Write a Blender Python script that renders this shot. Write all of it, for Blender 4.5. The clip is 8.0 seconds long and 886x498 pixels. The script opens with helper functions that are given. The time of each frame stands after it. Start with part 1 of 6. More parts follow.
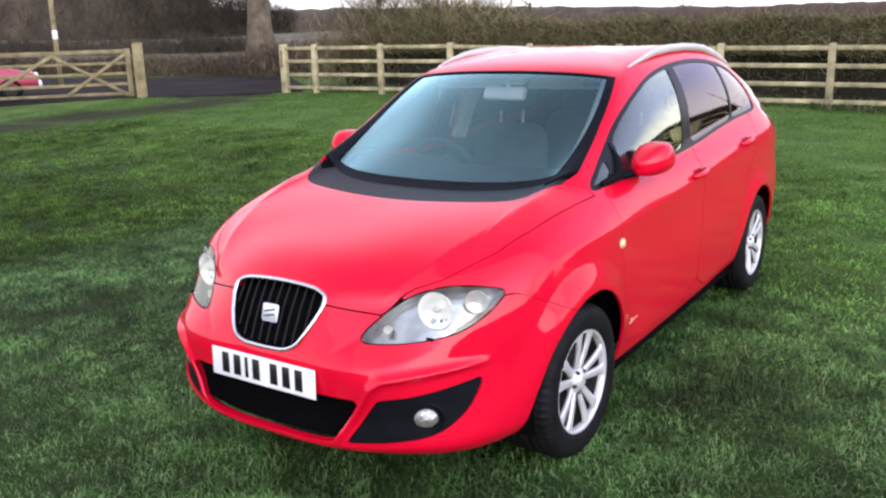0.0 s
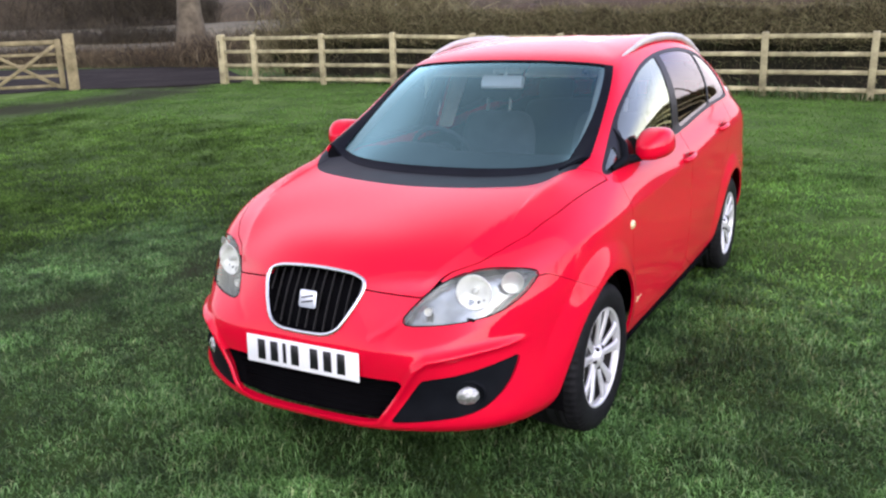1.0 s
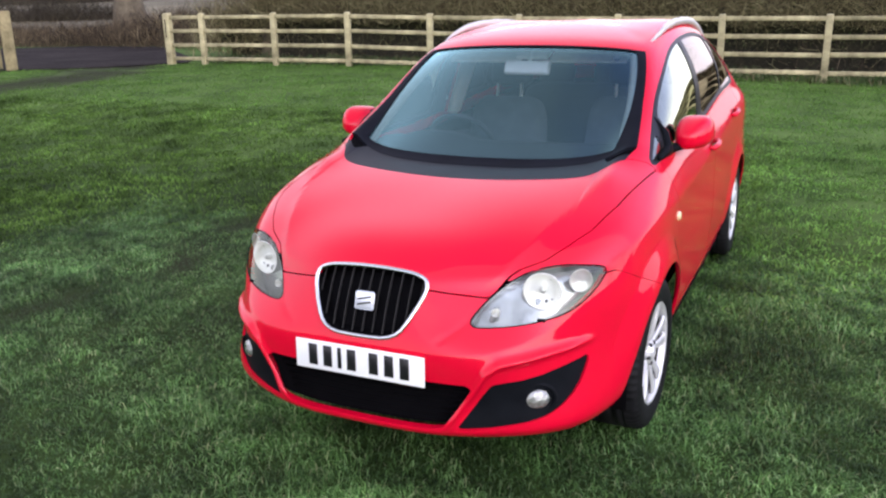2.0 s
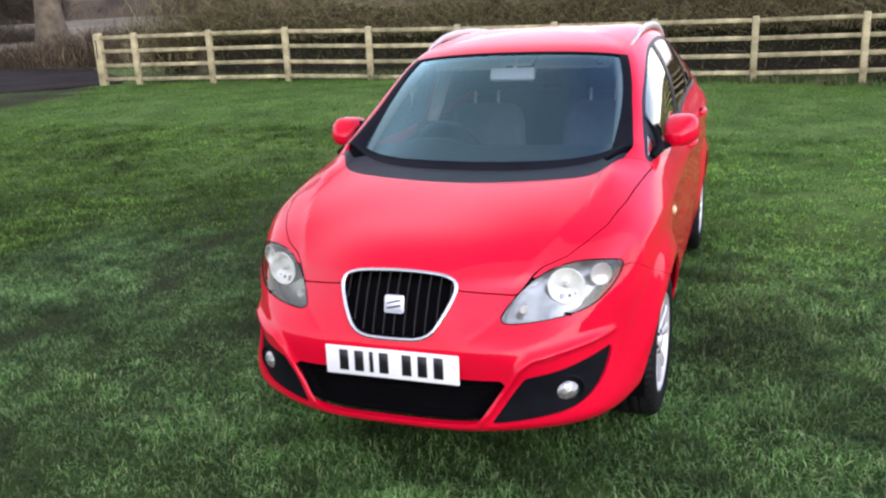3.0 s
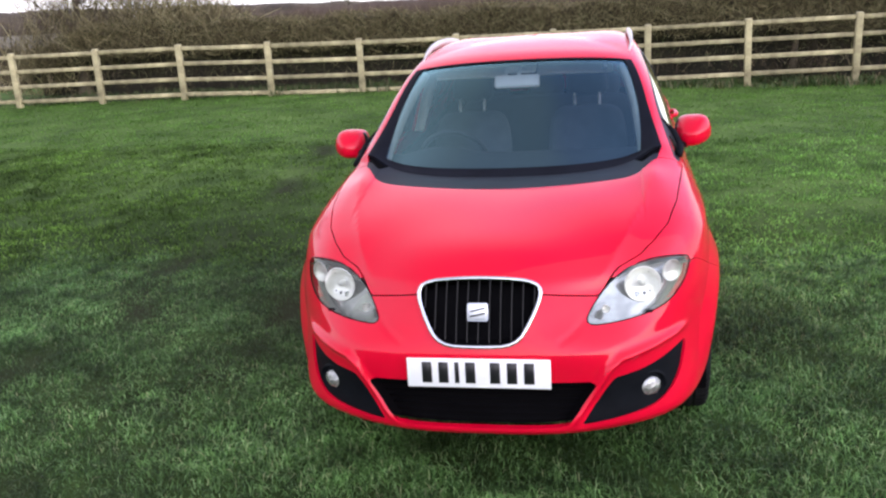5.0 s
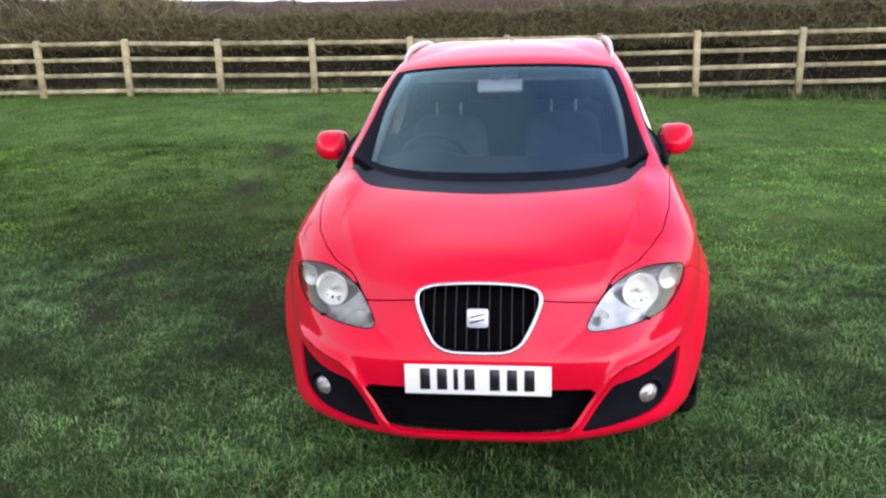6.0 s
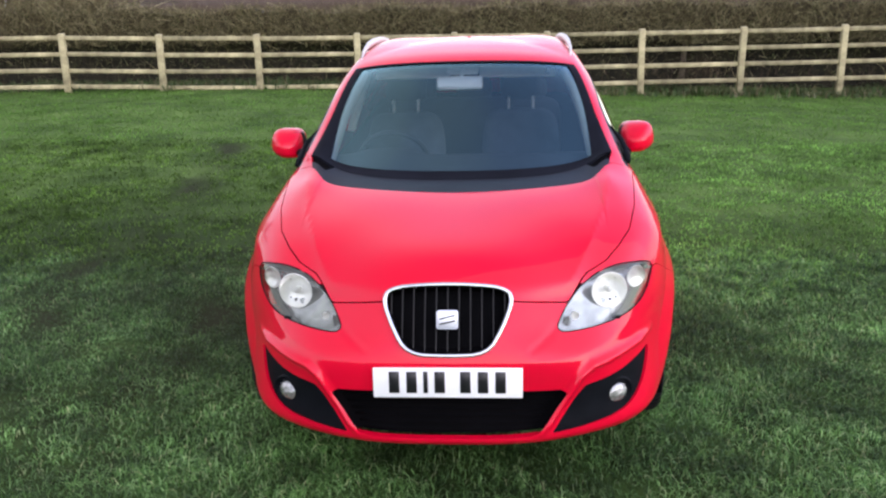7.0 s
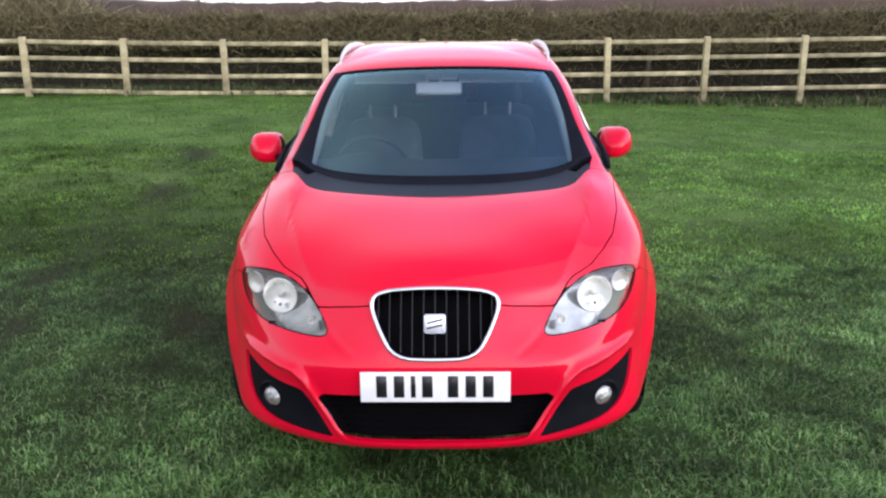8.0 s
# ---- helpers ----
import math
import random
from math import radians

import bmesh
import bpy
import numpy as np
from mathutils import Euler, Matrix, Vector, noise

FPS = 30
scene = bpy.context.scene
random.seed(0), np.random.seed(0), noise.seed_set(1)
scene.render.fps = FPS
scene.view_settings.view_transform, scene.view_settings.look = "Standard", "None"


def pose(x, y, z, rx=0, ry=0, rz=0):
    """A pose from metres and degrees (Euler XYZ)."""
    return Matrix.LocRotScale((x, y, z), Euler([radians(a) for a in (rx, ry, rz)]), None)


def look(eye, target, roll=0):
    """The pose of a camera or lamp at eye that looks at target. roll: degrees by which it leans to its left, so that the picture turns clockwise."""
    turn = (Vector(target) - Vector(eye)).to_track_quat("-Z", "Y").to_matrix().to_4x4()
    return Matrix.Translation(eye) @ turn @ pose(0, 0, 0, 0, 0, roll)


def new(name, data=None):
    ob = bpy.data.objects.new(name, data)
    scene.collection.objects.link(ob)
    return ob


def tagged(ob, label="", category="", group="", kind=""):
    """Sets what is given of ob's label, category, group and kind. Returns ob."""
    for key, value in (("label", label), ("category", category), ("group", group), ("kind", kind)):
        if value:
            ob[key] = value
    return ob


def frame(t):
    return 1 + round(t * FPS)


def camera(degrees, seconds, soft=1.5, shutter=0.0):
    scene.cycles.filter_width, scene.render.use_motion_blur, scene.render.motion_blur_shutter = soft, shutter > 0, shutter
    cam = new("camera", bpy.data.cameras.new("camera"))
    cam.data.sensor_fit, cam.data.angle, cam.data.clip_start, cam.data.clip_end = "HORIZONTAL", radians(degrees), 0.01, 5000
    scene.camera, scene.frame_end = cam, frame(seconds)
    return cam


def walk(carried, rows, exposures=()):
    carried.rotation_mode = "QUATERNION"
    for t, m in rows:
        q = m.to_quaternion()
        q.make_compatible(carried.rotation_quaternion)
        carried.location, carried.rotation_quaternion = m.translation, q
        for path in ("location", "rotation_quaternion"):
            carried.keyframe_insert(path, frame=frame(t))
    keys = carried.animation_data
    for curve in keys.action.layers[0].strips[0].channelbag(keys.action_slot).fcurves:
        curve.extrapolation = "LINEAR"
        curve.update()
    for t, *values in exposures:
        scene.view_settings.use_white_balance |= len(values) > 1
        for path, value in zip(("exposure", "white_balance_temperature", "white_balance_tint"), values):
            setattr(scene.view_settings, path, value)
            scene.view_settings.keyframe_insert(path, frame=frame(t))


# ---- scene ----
cam = camera(54.9, 8.0, soft=2.3)
PATH = [
    (0, (2.203, -2.055, 1.672), (1.114, -0.45, 1.185), -1.6),
    (0.5, (2.062, -2.217, 1.674), (1.035, -0.572, 1.183), -1.7),
    (1, (1.933, -2.343, 1.686), (0.985, -0.658, 1.172), -1.7),
    (1.5, (1.744, -2.387, 1.69), (0.852, -0.677, 1.159), -1.9),
    (1.7, (1.617, -2.381, 1.711), (0.755, -0.662, 1.16), -1.5),
    (3, (1.199, -2.615, 1.72), (0.523, -0.813, 1.179), -2.8),
    (3.5, (1.043, -2.678, 1.719), (0.44, -0.849, 1.182), -2.6),
    (4, (0.841, -2.67, 1.721), (0.291, -0.823, 1.186), -2.9),
    (5.5, (0.375, -2.838, 1.736), (0.044, -0.936, 1.212), -3.2),
    (6, (0.285, -2.784, 1.735), (0.015, -0.873, 1.21), -1.9),
    (6.5, (0.246, -2.737, 1.735), (0.034, -0.82, 1.205), -1.3),
    (7, (0.198, -2.731, 1.732), (0.055, -0.809, 1.197), -1.4),
    (7.5, (0.122, -2.744, 1.728), (0.044, -0.815, 1.205), -0.8),
    (8, (0.117, -2.736, 1.722), (0.058, -0.806, 1.202), -0.8),
]
walk(cam, [(t, look(eye, target, roll)) for t, eye, target, roll in PATH])

# ---- sky and sun: a bright, thinly clouded winter day ----
scene.view_settings.exposure = 1.26
SUN_ELEVATION, SUN_AZIMUTH = 27.0, 126.0   # azimuth clockwise from +y, seen from above

world = bpy.data.worlds.new("sky")
world.use_nodes = True
scene.world = world
wt = world.node_tree
wt.nodes.clear()
w_out = wt.nodes.new("ShaderNodeOutputWorld")
w_bg = wt.nodes.new("ShaderNodeBackground")
w_sky = wt.nodes.new("ShaderNodeTexSky")
w_sky.sky_type, w_sky.sun_disc = "NISHITA", False
w_sky.sun_elevation, w_sky.sun_rotation = radians(SUN_ELEVATION), radians(SUN_AZIMUTH)
w_sky.dust_density, w_sky.air_density = 2.0, 1.0
w_co = wt.nodes.new("ShaderNodeTexCoord")
w_map = wt.nodes.new("ShaderNodeMapping")
w_map.inputs["Scale"].default_value = (1.0, 1.0, 2.2)
w_map.inputs["Location"].default_value = (3.1, 1.7, 0.4)
w_no = wt.nodes.new("ShaderNodeTexNoise")
w_no.inputs["Scale"].default_value, w_no.inputs["Detail"].default_value = 1.3, 3.0
w_ramp = wt.nodes.new("ShaderNodeValToRGB")
w_ramp.color_ramp.elements[1].color = (0.62, 0.62, 0.62, 1)
w_ramp.color_ramp.elements[0].position, w_ramp.color_ramp.elements[1].position = 0.42, 0.66
w_mix = wt.nodes.new("ShaderNodeMixRGB")
w_cloud = wt.nodes.new("ShaderNodeMixRGB")
w_cloud.inputs["Color1"].default_value = (4.7, 5.1, 9.0, 1)
w_cloud.inputs["Color2"].default_value = (10.3, 9.7, 10.3, 1)
wt.links.new(w_co.outputs["Generated"], w_map.inputs["Vector"])
wt.links.new(w_map.outputs["Vector"], w_no.inputs["Vector"])
# the cloud thickens to one side of the sky
w_dir = wt.nodes.new("ShaderNodeSeparateXYZ")
w_side = wt.nodes.new("ShaderNodeMath")
w_side.operation = "MULTIPLY_ADD"
w_side.inputs[1].default_value = -0.42
wt.links.new(w_co.outputs["Generated"], w_dir.inputs["Vector"])
wt.links.new(w_dir.outputs["X"], w_side.inputs[0])
wt.links.new(w_no.outputs["Fac"], w_side.inputs[2])
wt.links.new(w_side.outputs[0], w_ramp.inputs["Fac"])
# cloud closes in towards the horizon
w_sep = wt.nodes.new("ShaderNodeSeparateXYZ")
w_low = wt.nodes.new("ShaderNodeMapRange")
w_low.interpolation_type = "SMOOTHSTEP"
w_low.inputs["From Min"].default_value, w_low.inputs["From Max"].default_value = 0.18, 0.56
w_low.inputs["To Min"].default_value, w_low.inputs["To Max"].default_value = 0.92, 0.0
w_max = wt.nodes.new("ShaderNodeMath")
w_max.operation = "MAXIMUM"
wt.links.new(w_co.outputs["Generated"], w_sep.inputs["Vector"])
# the bank of cloud stands lower beyond the hedge
w_back, w_rise, w_high = (wt.nodes.new("ShaderNodeMath") for _ in range(3))
w_back.operation, w_rise.operation, w_high.operation = "MAXIMUM", "MULTIPLY_ADD", "MULTIPLY"
w_back.inputs[1].default_value = 0.0
w_rise.inputs[1].default_value, w_rise.inputs[2].default_value = 0.9, 1.0
wt.links.new(w_sep.outputs["Y"], w_back.inputs[0])
wt.links.new(w_back.outputs[0], w_rise.inputs[0])
wt.links.new(w_rise.outputs[0], w_high.inputs[0])
wt.links.new(w_sep.outputs["Z"], w_high.inputs[1])
wt.links.new(w_high.outputs[0], w_low.inputs["Value"])
wt.links.new(w_low.outputs["Result"], w_max.inputs[0])
wt.links.new(w_ramp.outputs["Color"], w_max.inputs[1])
wt.links.new(w_max.outputs[0], w_cloud.inputs["Fac"])
w_mix.inputs["Fac"].default_value = 0.85
wt.links.new(w_sky.outputs["Color"], w_mix.inputs["Color1"])
wt.links.new(w_cloud.outputs["Color"], w_mix.inputs["Color2"])
# thinner cloud overhead
w_fall = wt.nodes.new("ShaderNodeMapRange")
w_fall.interpolation_type = "SMOOTHSTEP"
w_fall.inputs["From Min"].default_value, w_fall.inputs["From Max"].default_value = 0.40, 0.98
w_fall.inputs["To Min"].default_value, w_fall.inputs["To Max"].default_value = 1.0, 0.27
w_mul = wt.nodes.new("ShaderNodeVectorMath")
w_mul.operation = "SCALE"
wt.links.new(w_sep.outputs["Z"], w_fall.inputs["Value"])
# the veiled sun brightens the cloud round it
_sa, _se = radians(SUN_AZIMUTH), radians(SUN_ELEVATION)
w_dot = wt.nodes.new("ShaderNodeVectorMath")
w_dot.operation = "DOT_PRODUCT"
w_dot.inputs[1].default_value = (math.sin(_sa) * math.cos(_se), math.cos(_sa) * math.cos(_se), math.sin(_se))
w_glow = wt.nodes.new("ShaderNodeMapRange")
w_glow.interpolation_type = "SMOOTHSTEP"
w_glow.inputs["From Min"].default_value, w_glow.inputs["From Max"].default_value = 0.30, 1.0
w_glow.inputs["To Min"].default_value, w_glow.inputs["To Max"].default_value = 1.0, 2.1
w_lit = wt.nodes.new("ShaderNodeMath")
w_lit.operation = "MULTIPLY"
wt.links.new(w_co.outputs["Generated"], w_dot.inputs[0])
wt.links.new(w_dot.outputs["Value"], w_glow.inputs["Value"])
wt.links.new(w_mix.outputs["Color"], w_mul.inputs[0])
wt.links.new(w_fall.outputs["Result"], w_lit.inputs[0])
wt.links.new(w_glow.outputs["Result"], w_lit.inputs[1])
wt.links.new(w_lit.outputs[0], w_mul.inputs["Scale"])
wt.links.new(w_mul.outputs["Vector"], w_bg.inputs["Color"])
w_bg.inputs["Strength"].default_value = 0.094
wt.links.new(w_bg.outputs["Background"], w_out.inputs["Surface"])

sun_data = bpy.data.lights.new("sun", "SUN")
sun_data.energy, sun_data.angle, sun_data.color = 0.6, radians(120), (1.0, 0.90, 0.72)
sun = new("sun", sun_data)
_a, _e = radians(SUN_AZIMUTH), radians(SUN_ELEVATION)
sun.matrix_world = look((20 * math.sin(_a) * math.cos(_e), 20 * math.cos(_a) * math.cos(_e), 20 * math.sin(_e)), (0, 0, 0))

# ---- materials ----
def material(name, colour, rough=0.5, metal=0.0, vary=0.0, scale=8.0, bump=0.0, bump_scale=60.0, coat=0.0, spec=0.5, second=None, random_piece=0.0, detail=6.0, threshold=None):
    """A procedural surface: two scales of noise vary the colour, fine noise gives relief."""
    m = bpy.data.materials.new(name)
    m.use_nodes = True
    t = m.node_tree
    b = t.nodes["Principled BSDF"]
    b.inputs["Roughness"].default_value, b.inputs["Metallic"].default_value = rough, metal
    b.inputs["Coat Weight"].default_value, b.inputs["Coat Roughness"].default_value = coat, 0.04
    b.inputs["Specular IOR Level"].default_value = spec
    b.inputs["Base Color"].default_value = (*colour, 1)
    co = t.nodes.new("ShaderNodeTexCoord")
    link = t.links.new
    if vary > 0 or second:
        n1, n2 = t.nodes.new("ShaderNodeTexNoise"), t.nodes.new("ShaderNodeTexNoise")
        n1.inputs["Scale"].default_value, n1.inputs["Detail"].default_value = scale, detail
        n2.inputs["Scale"].default_value, n2.inputs["Detail"].default_value = scale * 9, 3.0
        for n in (n1, n2):
            link(co.outputs["Object"], n.inputs["Vector"])
        add = t.nodes.new("ShaderNodeMath")
        add.operation = "MULTIPLY_ADD"
        add.inputs[1].default_value = 0.35
        link(n2.outputs["Fac"], add.inputs[0])
        link(n1.outputs["Fac"], add.inputs[2])
        ramp = t.nodes.new("ShaderNodeValToRGB")
        lo, hi = threshold or (0.45, 0.9)
        ramp.color_ramp.elements[0].position, ramp.color_ramp.elements[1].position = lo, hi
        dark = [c * (1 - vary) for c in colour]
        light = second or [min(1.0, c * (1 + vary)) for c in colour]
        ramp.color_ramp.elements[0].color, ramp.color_ramp.elements[1].color = (*dark, 1), (*light, 1)
        link(add.outputs[0], ramp.inputs["Fac"])
        last = ramp.outputs["Color"]
        if random_piece > 0:
            info = t.nodes.new("ShaderNodeObjectInfo")
            mr = t.nodes.new("ShaderNodeMapRange")
            mr.inputs["To Min"].default_value, mr.inputs["To Max"].default_value = 1 - random_piece, 1 + random_piece
            link(info.outputs["Random"], mr.inputs["Value"])
            mul = t.nodes.new("ShaderNodeVectorMath")
            mul.operation = "SCALE"
            link(last, mul.inputs[0])
            link(mr.outputs["Result"], mul.inputs["Scale"])
            last = mul.outputs["Vector"]
        link(last, b.inputs["Base Color"])
    if bump > 0:
        nb = t.nodes.new("ShaderNodeTexNoise")
        nb.inputs["Scale"].default_value, nb.inputs["Detail"].default_value = bump_scale, 5.0
        link(co.outputs["Object"], nb.inputs["Vector"])
        bp = t.nodes.new("ShaderNodeBump")
        bp.inputs["Strength"].default_value, bp.inputs["Distance"].default_value = bump, 0.01
        link(nb.outputs["Fac"], bp.inputs["Height"])
        link(bp.outputs["Normal"], b.inputs["Normal"])
    return m


def glass_material(name, tint, gain=1.5, sheen=(1.0, 1.0, 1.0), rough=0.0):
    """Thin pane: tinted see-through with mirror gloss by Fresnel."""
    m = bpy.data.materials.new(name)
    m.use_nodes = True
    t = m.node_tree
    t.nodes.clear()
    out = t.nodes.new("ShaderNodeOutputMaterial")
    clear, gloss, mix = t.nodes.new("ShaderNodeBsdfTransparent"), t.nodes.new("ShaderNodeBsdfGlossy"), t.nodes.new("ShaderNodeMixShader")
    clear.inputs["Color"].default_value = (*tint, 1)
    gloss.inputs["Roughness"].default_value = rough
    gloss.inputs["Color"].default_value = (*sheen, 1)
    fr = t.nodes.new("ShaderNodeFresnel")
    fr.inputs["IOR"].default_value = 1.52
    mr = t.nodes.new("ShaderNodeMath")
    mr.operation = "MULTIPLY"
    mr.inputs[1].default_value = gain
    mr.use_clamp = True
    t.links.new(fr.outputs["Fac"], mr.inputs[0])
    t.links.new(mr.outputs[0], mix.inputs["Fac"])
    t.links.new(clear.outputs[0], mix.inputs[1])
    t.links.new(gloss.outputs[0], mix.inputs[2])
    t.links.new(mix.outputs[0], out.inputs["Surface"])
    return m


PAINT = material("red_paint", (0.67, 0.0008, 0.026), rough=0.5, coat=0.75, vary=0.02, scale=3, spec=0.05)
BLACK = material("black_plastic", (0.006, 0.007, 0.009), rough=0.5, vary=0.2, scale=14, bump=0.06, bump_scale=900, spec=0.05)
FRIT = material("black_frit", (0.008, 0.009, 0.013), rough=0.5, vary=0.2, scale=9, spec=0.03)
COWL = material("cowl_plastic", (0.009, 0.010, 0.014), rough=0.45, vary=0.3, scale=9, bump=0.05, bump_scale=600, spec=0.14)
FRAME = material("window_frame_plastic", (0.012, 0.012, 0.013), rough=0.4, vary=0.15, scale=9, spec=0.22)
GLOSS_BLACK = material("gloss_black", (0.012, 0.013, 0.015), rough=0.12, vary=0.1, scale=5)
# for black trim, and for voids whose shade is put into this colour
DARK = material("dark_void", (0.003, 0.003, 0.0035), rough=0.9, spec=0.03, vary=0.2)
RUBBER = material("tyre_rubber", (0.009, 0.009, 0.010), rough=0.6, vary=0.35, scale=18, bump=0.15, bump_scale=120, spec=0.14)
CHROME = material("chrome", (0.74, 0.77, 0.80), rough=0.10, metal=1.0, vary=0.03, scale=9)
ALLOY = material("alloy", (0.76, 0.76, 0.75), rough=0.3, metal=0.4, vary=0.06, scale=12, coat=0.4)
LENS = glass_material("lamp_lens", (0.96, 0.98, 0.95), 1.2, (0.95, 1.0, 0.86), 0.03)
GLASS = glass_material("windscreen_glass", (0.86, 0.96, 0.98), 3.4, (0.53, 0.94, 1.0))
SIDE_GLASS = glass_material("side_glass", (0.90, 0.94, 0.92), 3.0, (0.94, 1.0, 0.80))
PRIVACY = glass_material("privacy_glass", (0.24, 0.23, 0.25), 1.25, (1.0, 0.92, 0.92))
CABIN = material("cabin_trim", (0.022, 0.027, 0.038), rough=0.65, vary=0.2, scale=20, bump=0.1, bump_scale=300)
SEAT = material("seat_fabric", (0.085, 0.10, 0.13), rough=0.9, vary=0.15, scale=10, bump=0.1, bump_scale=500)
LINING = material("roof_lining", (0.84, 0.84, 0.81), rough=0.9, vary=0.06, scale=30)
PILLAR = material("pillar_plastic", (0.36, 0.39, 0.37), rough=0.8, vary=0.06, scale=30)
PLATE = material("plate_white", (0.86, 0.87, 0.86), rough=0.3, vary=0.03, scale=20)
INK = material("plate_black", (0.01, 0.01, 0.012), rough=0.35)
# white base colour stands for the sky's glint on chrome posts
POST = material("restraint_glint_white", (0.96, 0.96, 0.96), rough=0.25, metal=0.1, coat=1.0)
MIRROR = material("mirror_silver", (0.9, 0.92, 0.93), rough=0.01, metal=1.0)
LAMP_DARK = material("lamp_bezel", (0.05, 0.052, 0.056), rough=0.3, vary=0.15, scale=20)
AMBER = material("repeater_lens", (0.80, 0.62, 0.34), rough=0.15, vary=0.1, scale=60, coat=1.0)
TAIL_RED = material("tail_lens", (0.28, 0.006, 0.010), rough=0.12, vary=0.1, scale=40, coat=1.0)
SILVER = material("lamp_silver", (0.38, 0.395, 0.385), rough=0.20, metal=0.8, vary=0.35, scale=14, bump=0.5, bump_scale=16)
REFLECTOR = material("lamp_reflector", (0.98, 0.98, 0.93), rough=0.26, metal=0.25, vary=0.05, scale=30, bump=0.4, bump_scale=30)
SOFT_REFLECTOR = material("lamp_side_reflector", (0.66, 0.67, 0.64), rough=0.30, metal=0.5, vary=0.12, scale=24, bump=0.3, bump_scale=24)
BRAKE = material("brake_steel", (0.028, 0.026, 0.024), rough=0.6, metal=0.0, vary=0.2, scale=25)
GREY = material("grey_plastic", (0.88, 0.91, 0.89), rough=0.5, vary=0.05, scale=20)
SLAT = material("grille_slat", (0.018, 0.017, 0.016), rough=0.5, vary=0.1, scale=30, spec=0.3)
RAIL = material("rail_silver", (0.60, 0.585, 0.55), rough=0.35, metal=0.2, vary=0.05, scale=20)
BADGE = material("badge_silver", (0.78, 0.82, 0.88), rough=0.25, metal=0.5, vary=0.06, scale=40)
FOG_GLASS = material("fog_glass", (0.40, 0.41, 0.39), rough=0.12, metal=0.6, vary=0.5, scale=70, coat=1.0, bump=0.8, bump_scale=60)
DULL_RED = material("faded_red_paint", (0.45, 0.055, 0.085), rough=0.4, coat=0.5, vary=0.1, scale=2)

# ---- ground ----
def smooth_step(t):
    t = np.clip(t, 0, 1)
    return t * t * (3 - 2 * t)


def ground_height(x, y):
    """Level round the car; towards the far fence it rises on the gateway's side and dips on the other."""
    g = np.interp(x, [-40, -14, -5, 3, 7, 14, 40], [.34, .32, .28, .0, -.12, -.16, -.16])
    return g * smooth_step((np.asarray(y, float) - 3.0) / 10.0)


TRACKS = [[(-2.9, .2), (-2.71, 1.1), (-2.58, 1.7), (-2.8, 2.8), (-2.75, 4.1), (-3.1, 6.2), (-3.4, 8.2)], [(-2.0, -.9), (-1.68, 0), (-1.55, .7), (-1.5, 1.5), (-1.75, 3.0)]]
GATEWAY_MUD = [(-16.6, 5.2), (-14.5, 7.1), (-14.4, 8.2), (-14.0, 9.3), (-13.6, 10.4), (-13.6, 11.9), (-14.4, 12.9)]


def patchy(x, y, scale, seed):
    """Cheap smooth noise from sines, about -1 to 1."""
    r = np.random.RandomState(seed)
    out = np.zeros_like(x)
    for i in range(7):
        a, p = r.uniform(0, 2 * math.pi, 2)
        f = scale * r.uniform(.6, 2.2)
        out += np.sin(f * (x * math.cos(a) + y * math.sin(a)) + p) / 7 * 1.6
    return out


def mud_and_shade(x, y):
    """How far the turf is darkened, 0 to 1: mud, and shade painted beside the car."""
    p = np.stack([x, y], 1)
    worn = np.zeros(len(x))
    for line in TRACKS:
        worn = np.maximum(worn, .85 * np.exp(-(near_line(p, line) / .34) ** 2))
    worn = np.maximum(worn, 1.8 * np.exp(-(near_line(p, GATEWAY_MUD) / 1.15) ** 4))
    # broad patch left of the car: mud and painted shade together
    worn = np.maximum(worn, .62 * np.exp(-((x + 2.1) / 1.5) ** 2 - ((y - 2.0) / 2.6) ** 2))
    ragged = .55 + .6 * patchy(x, y, 5.0, 3) + .3 * patchy(x, y, 17.0, 4)
    return np.clip(np.maximum(worn * np.clip(ragged, .1, 1.2), .98 * np.exp(-(near_line(p, GATEWAY_MUD) / 1.10) ** 4) * np.clip(ragged + .6, 0, 1)), 0, 1)


def near_line(points, line):
    """Distance to an open line of points."""
    p = np.asarray(points, float)
    best = np.full(len(p), 1e9)
    line = np.array(line, float)
    for a, b in zip(line[:-1], line[1:]):
        ab, ap = b - a, p - a
        t = np.clip(ap @ ab / (ab @ ab), 0, 1)
        best = np.minimum(best, np.linalg.norm(ap - t[:, None] * ab, axis=1))
    return best


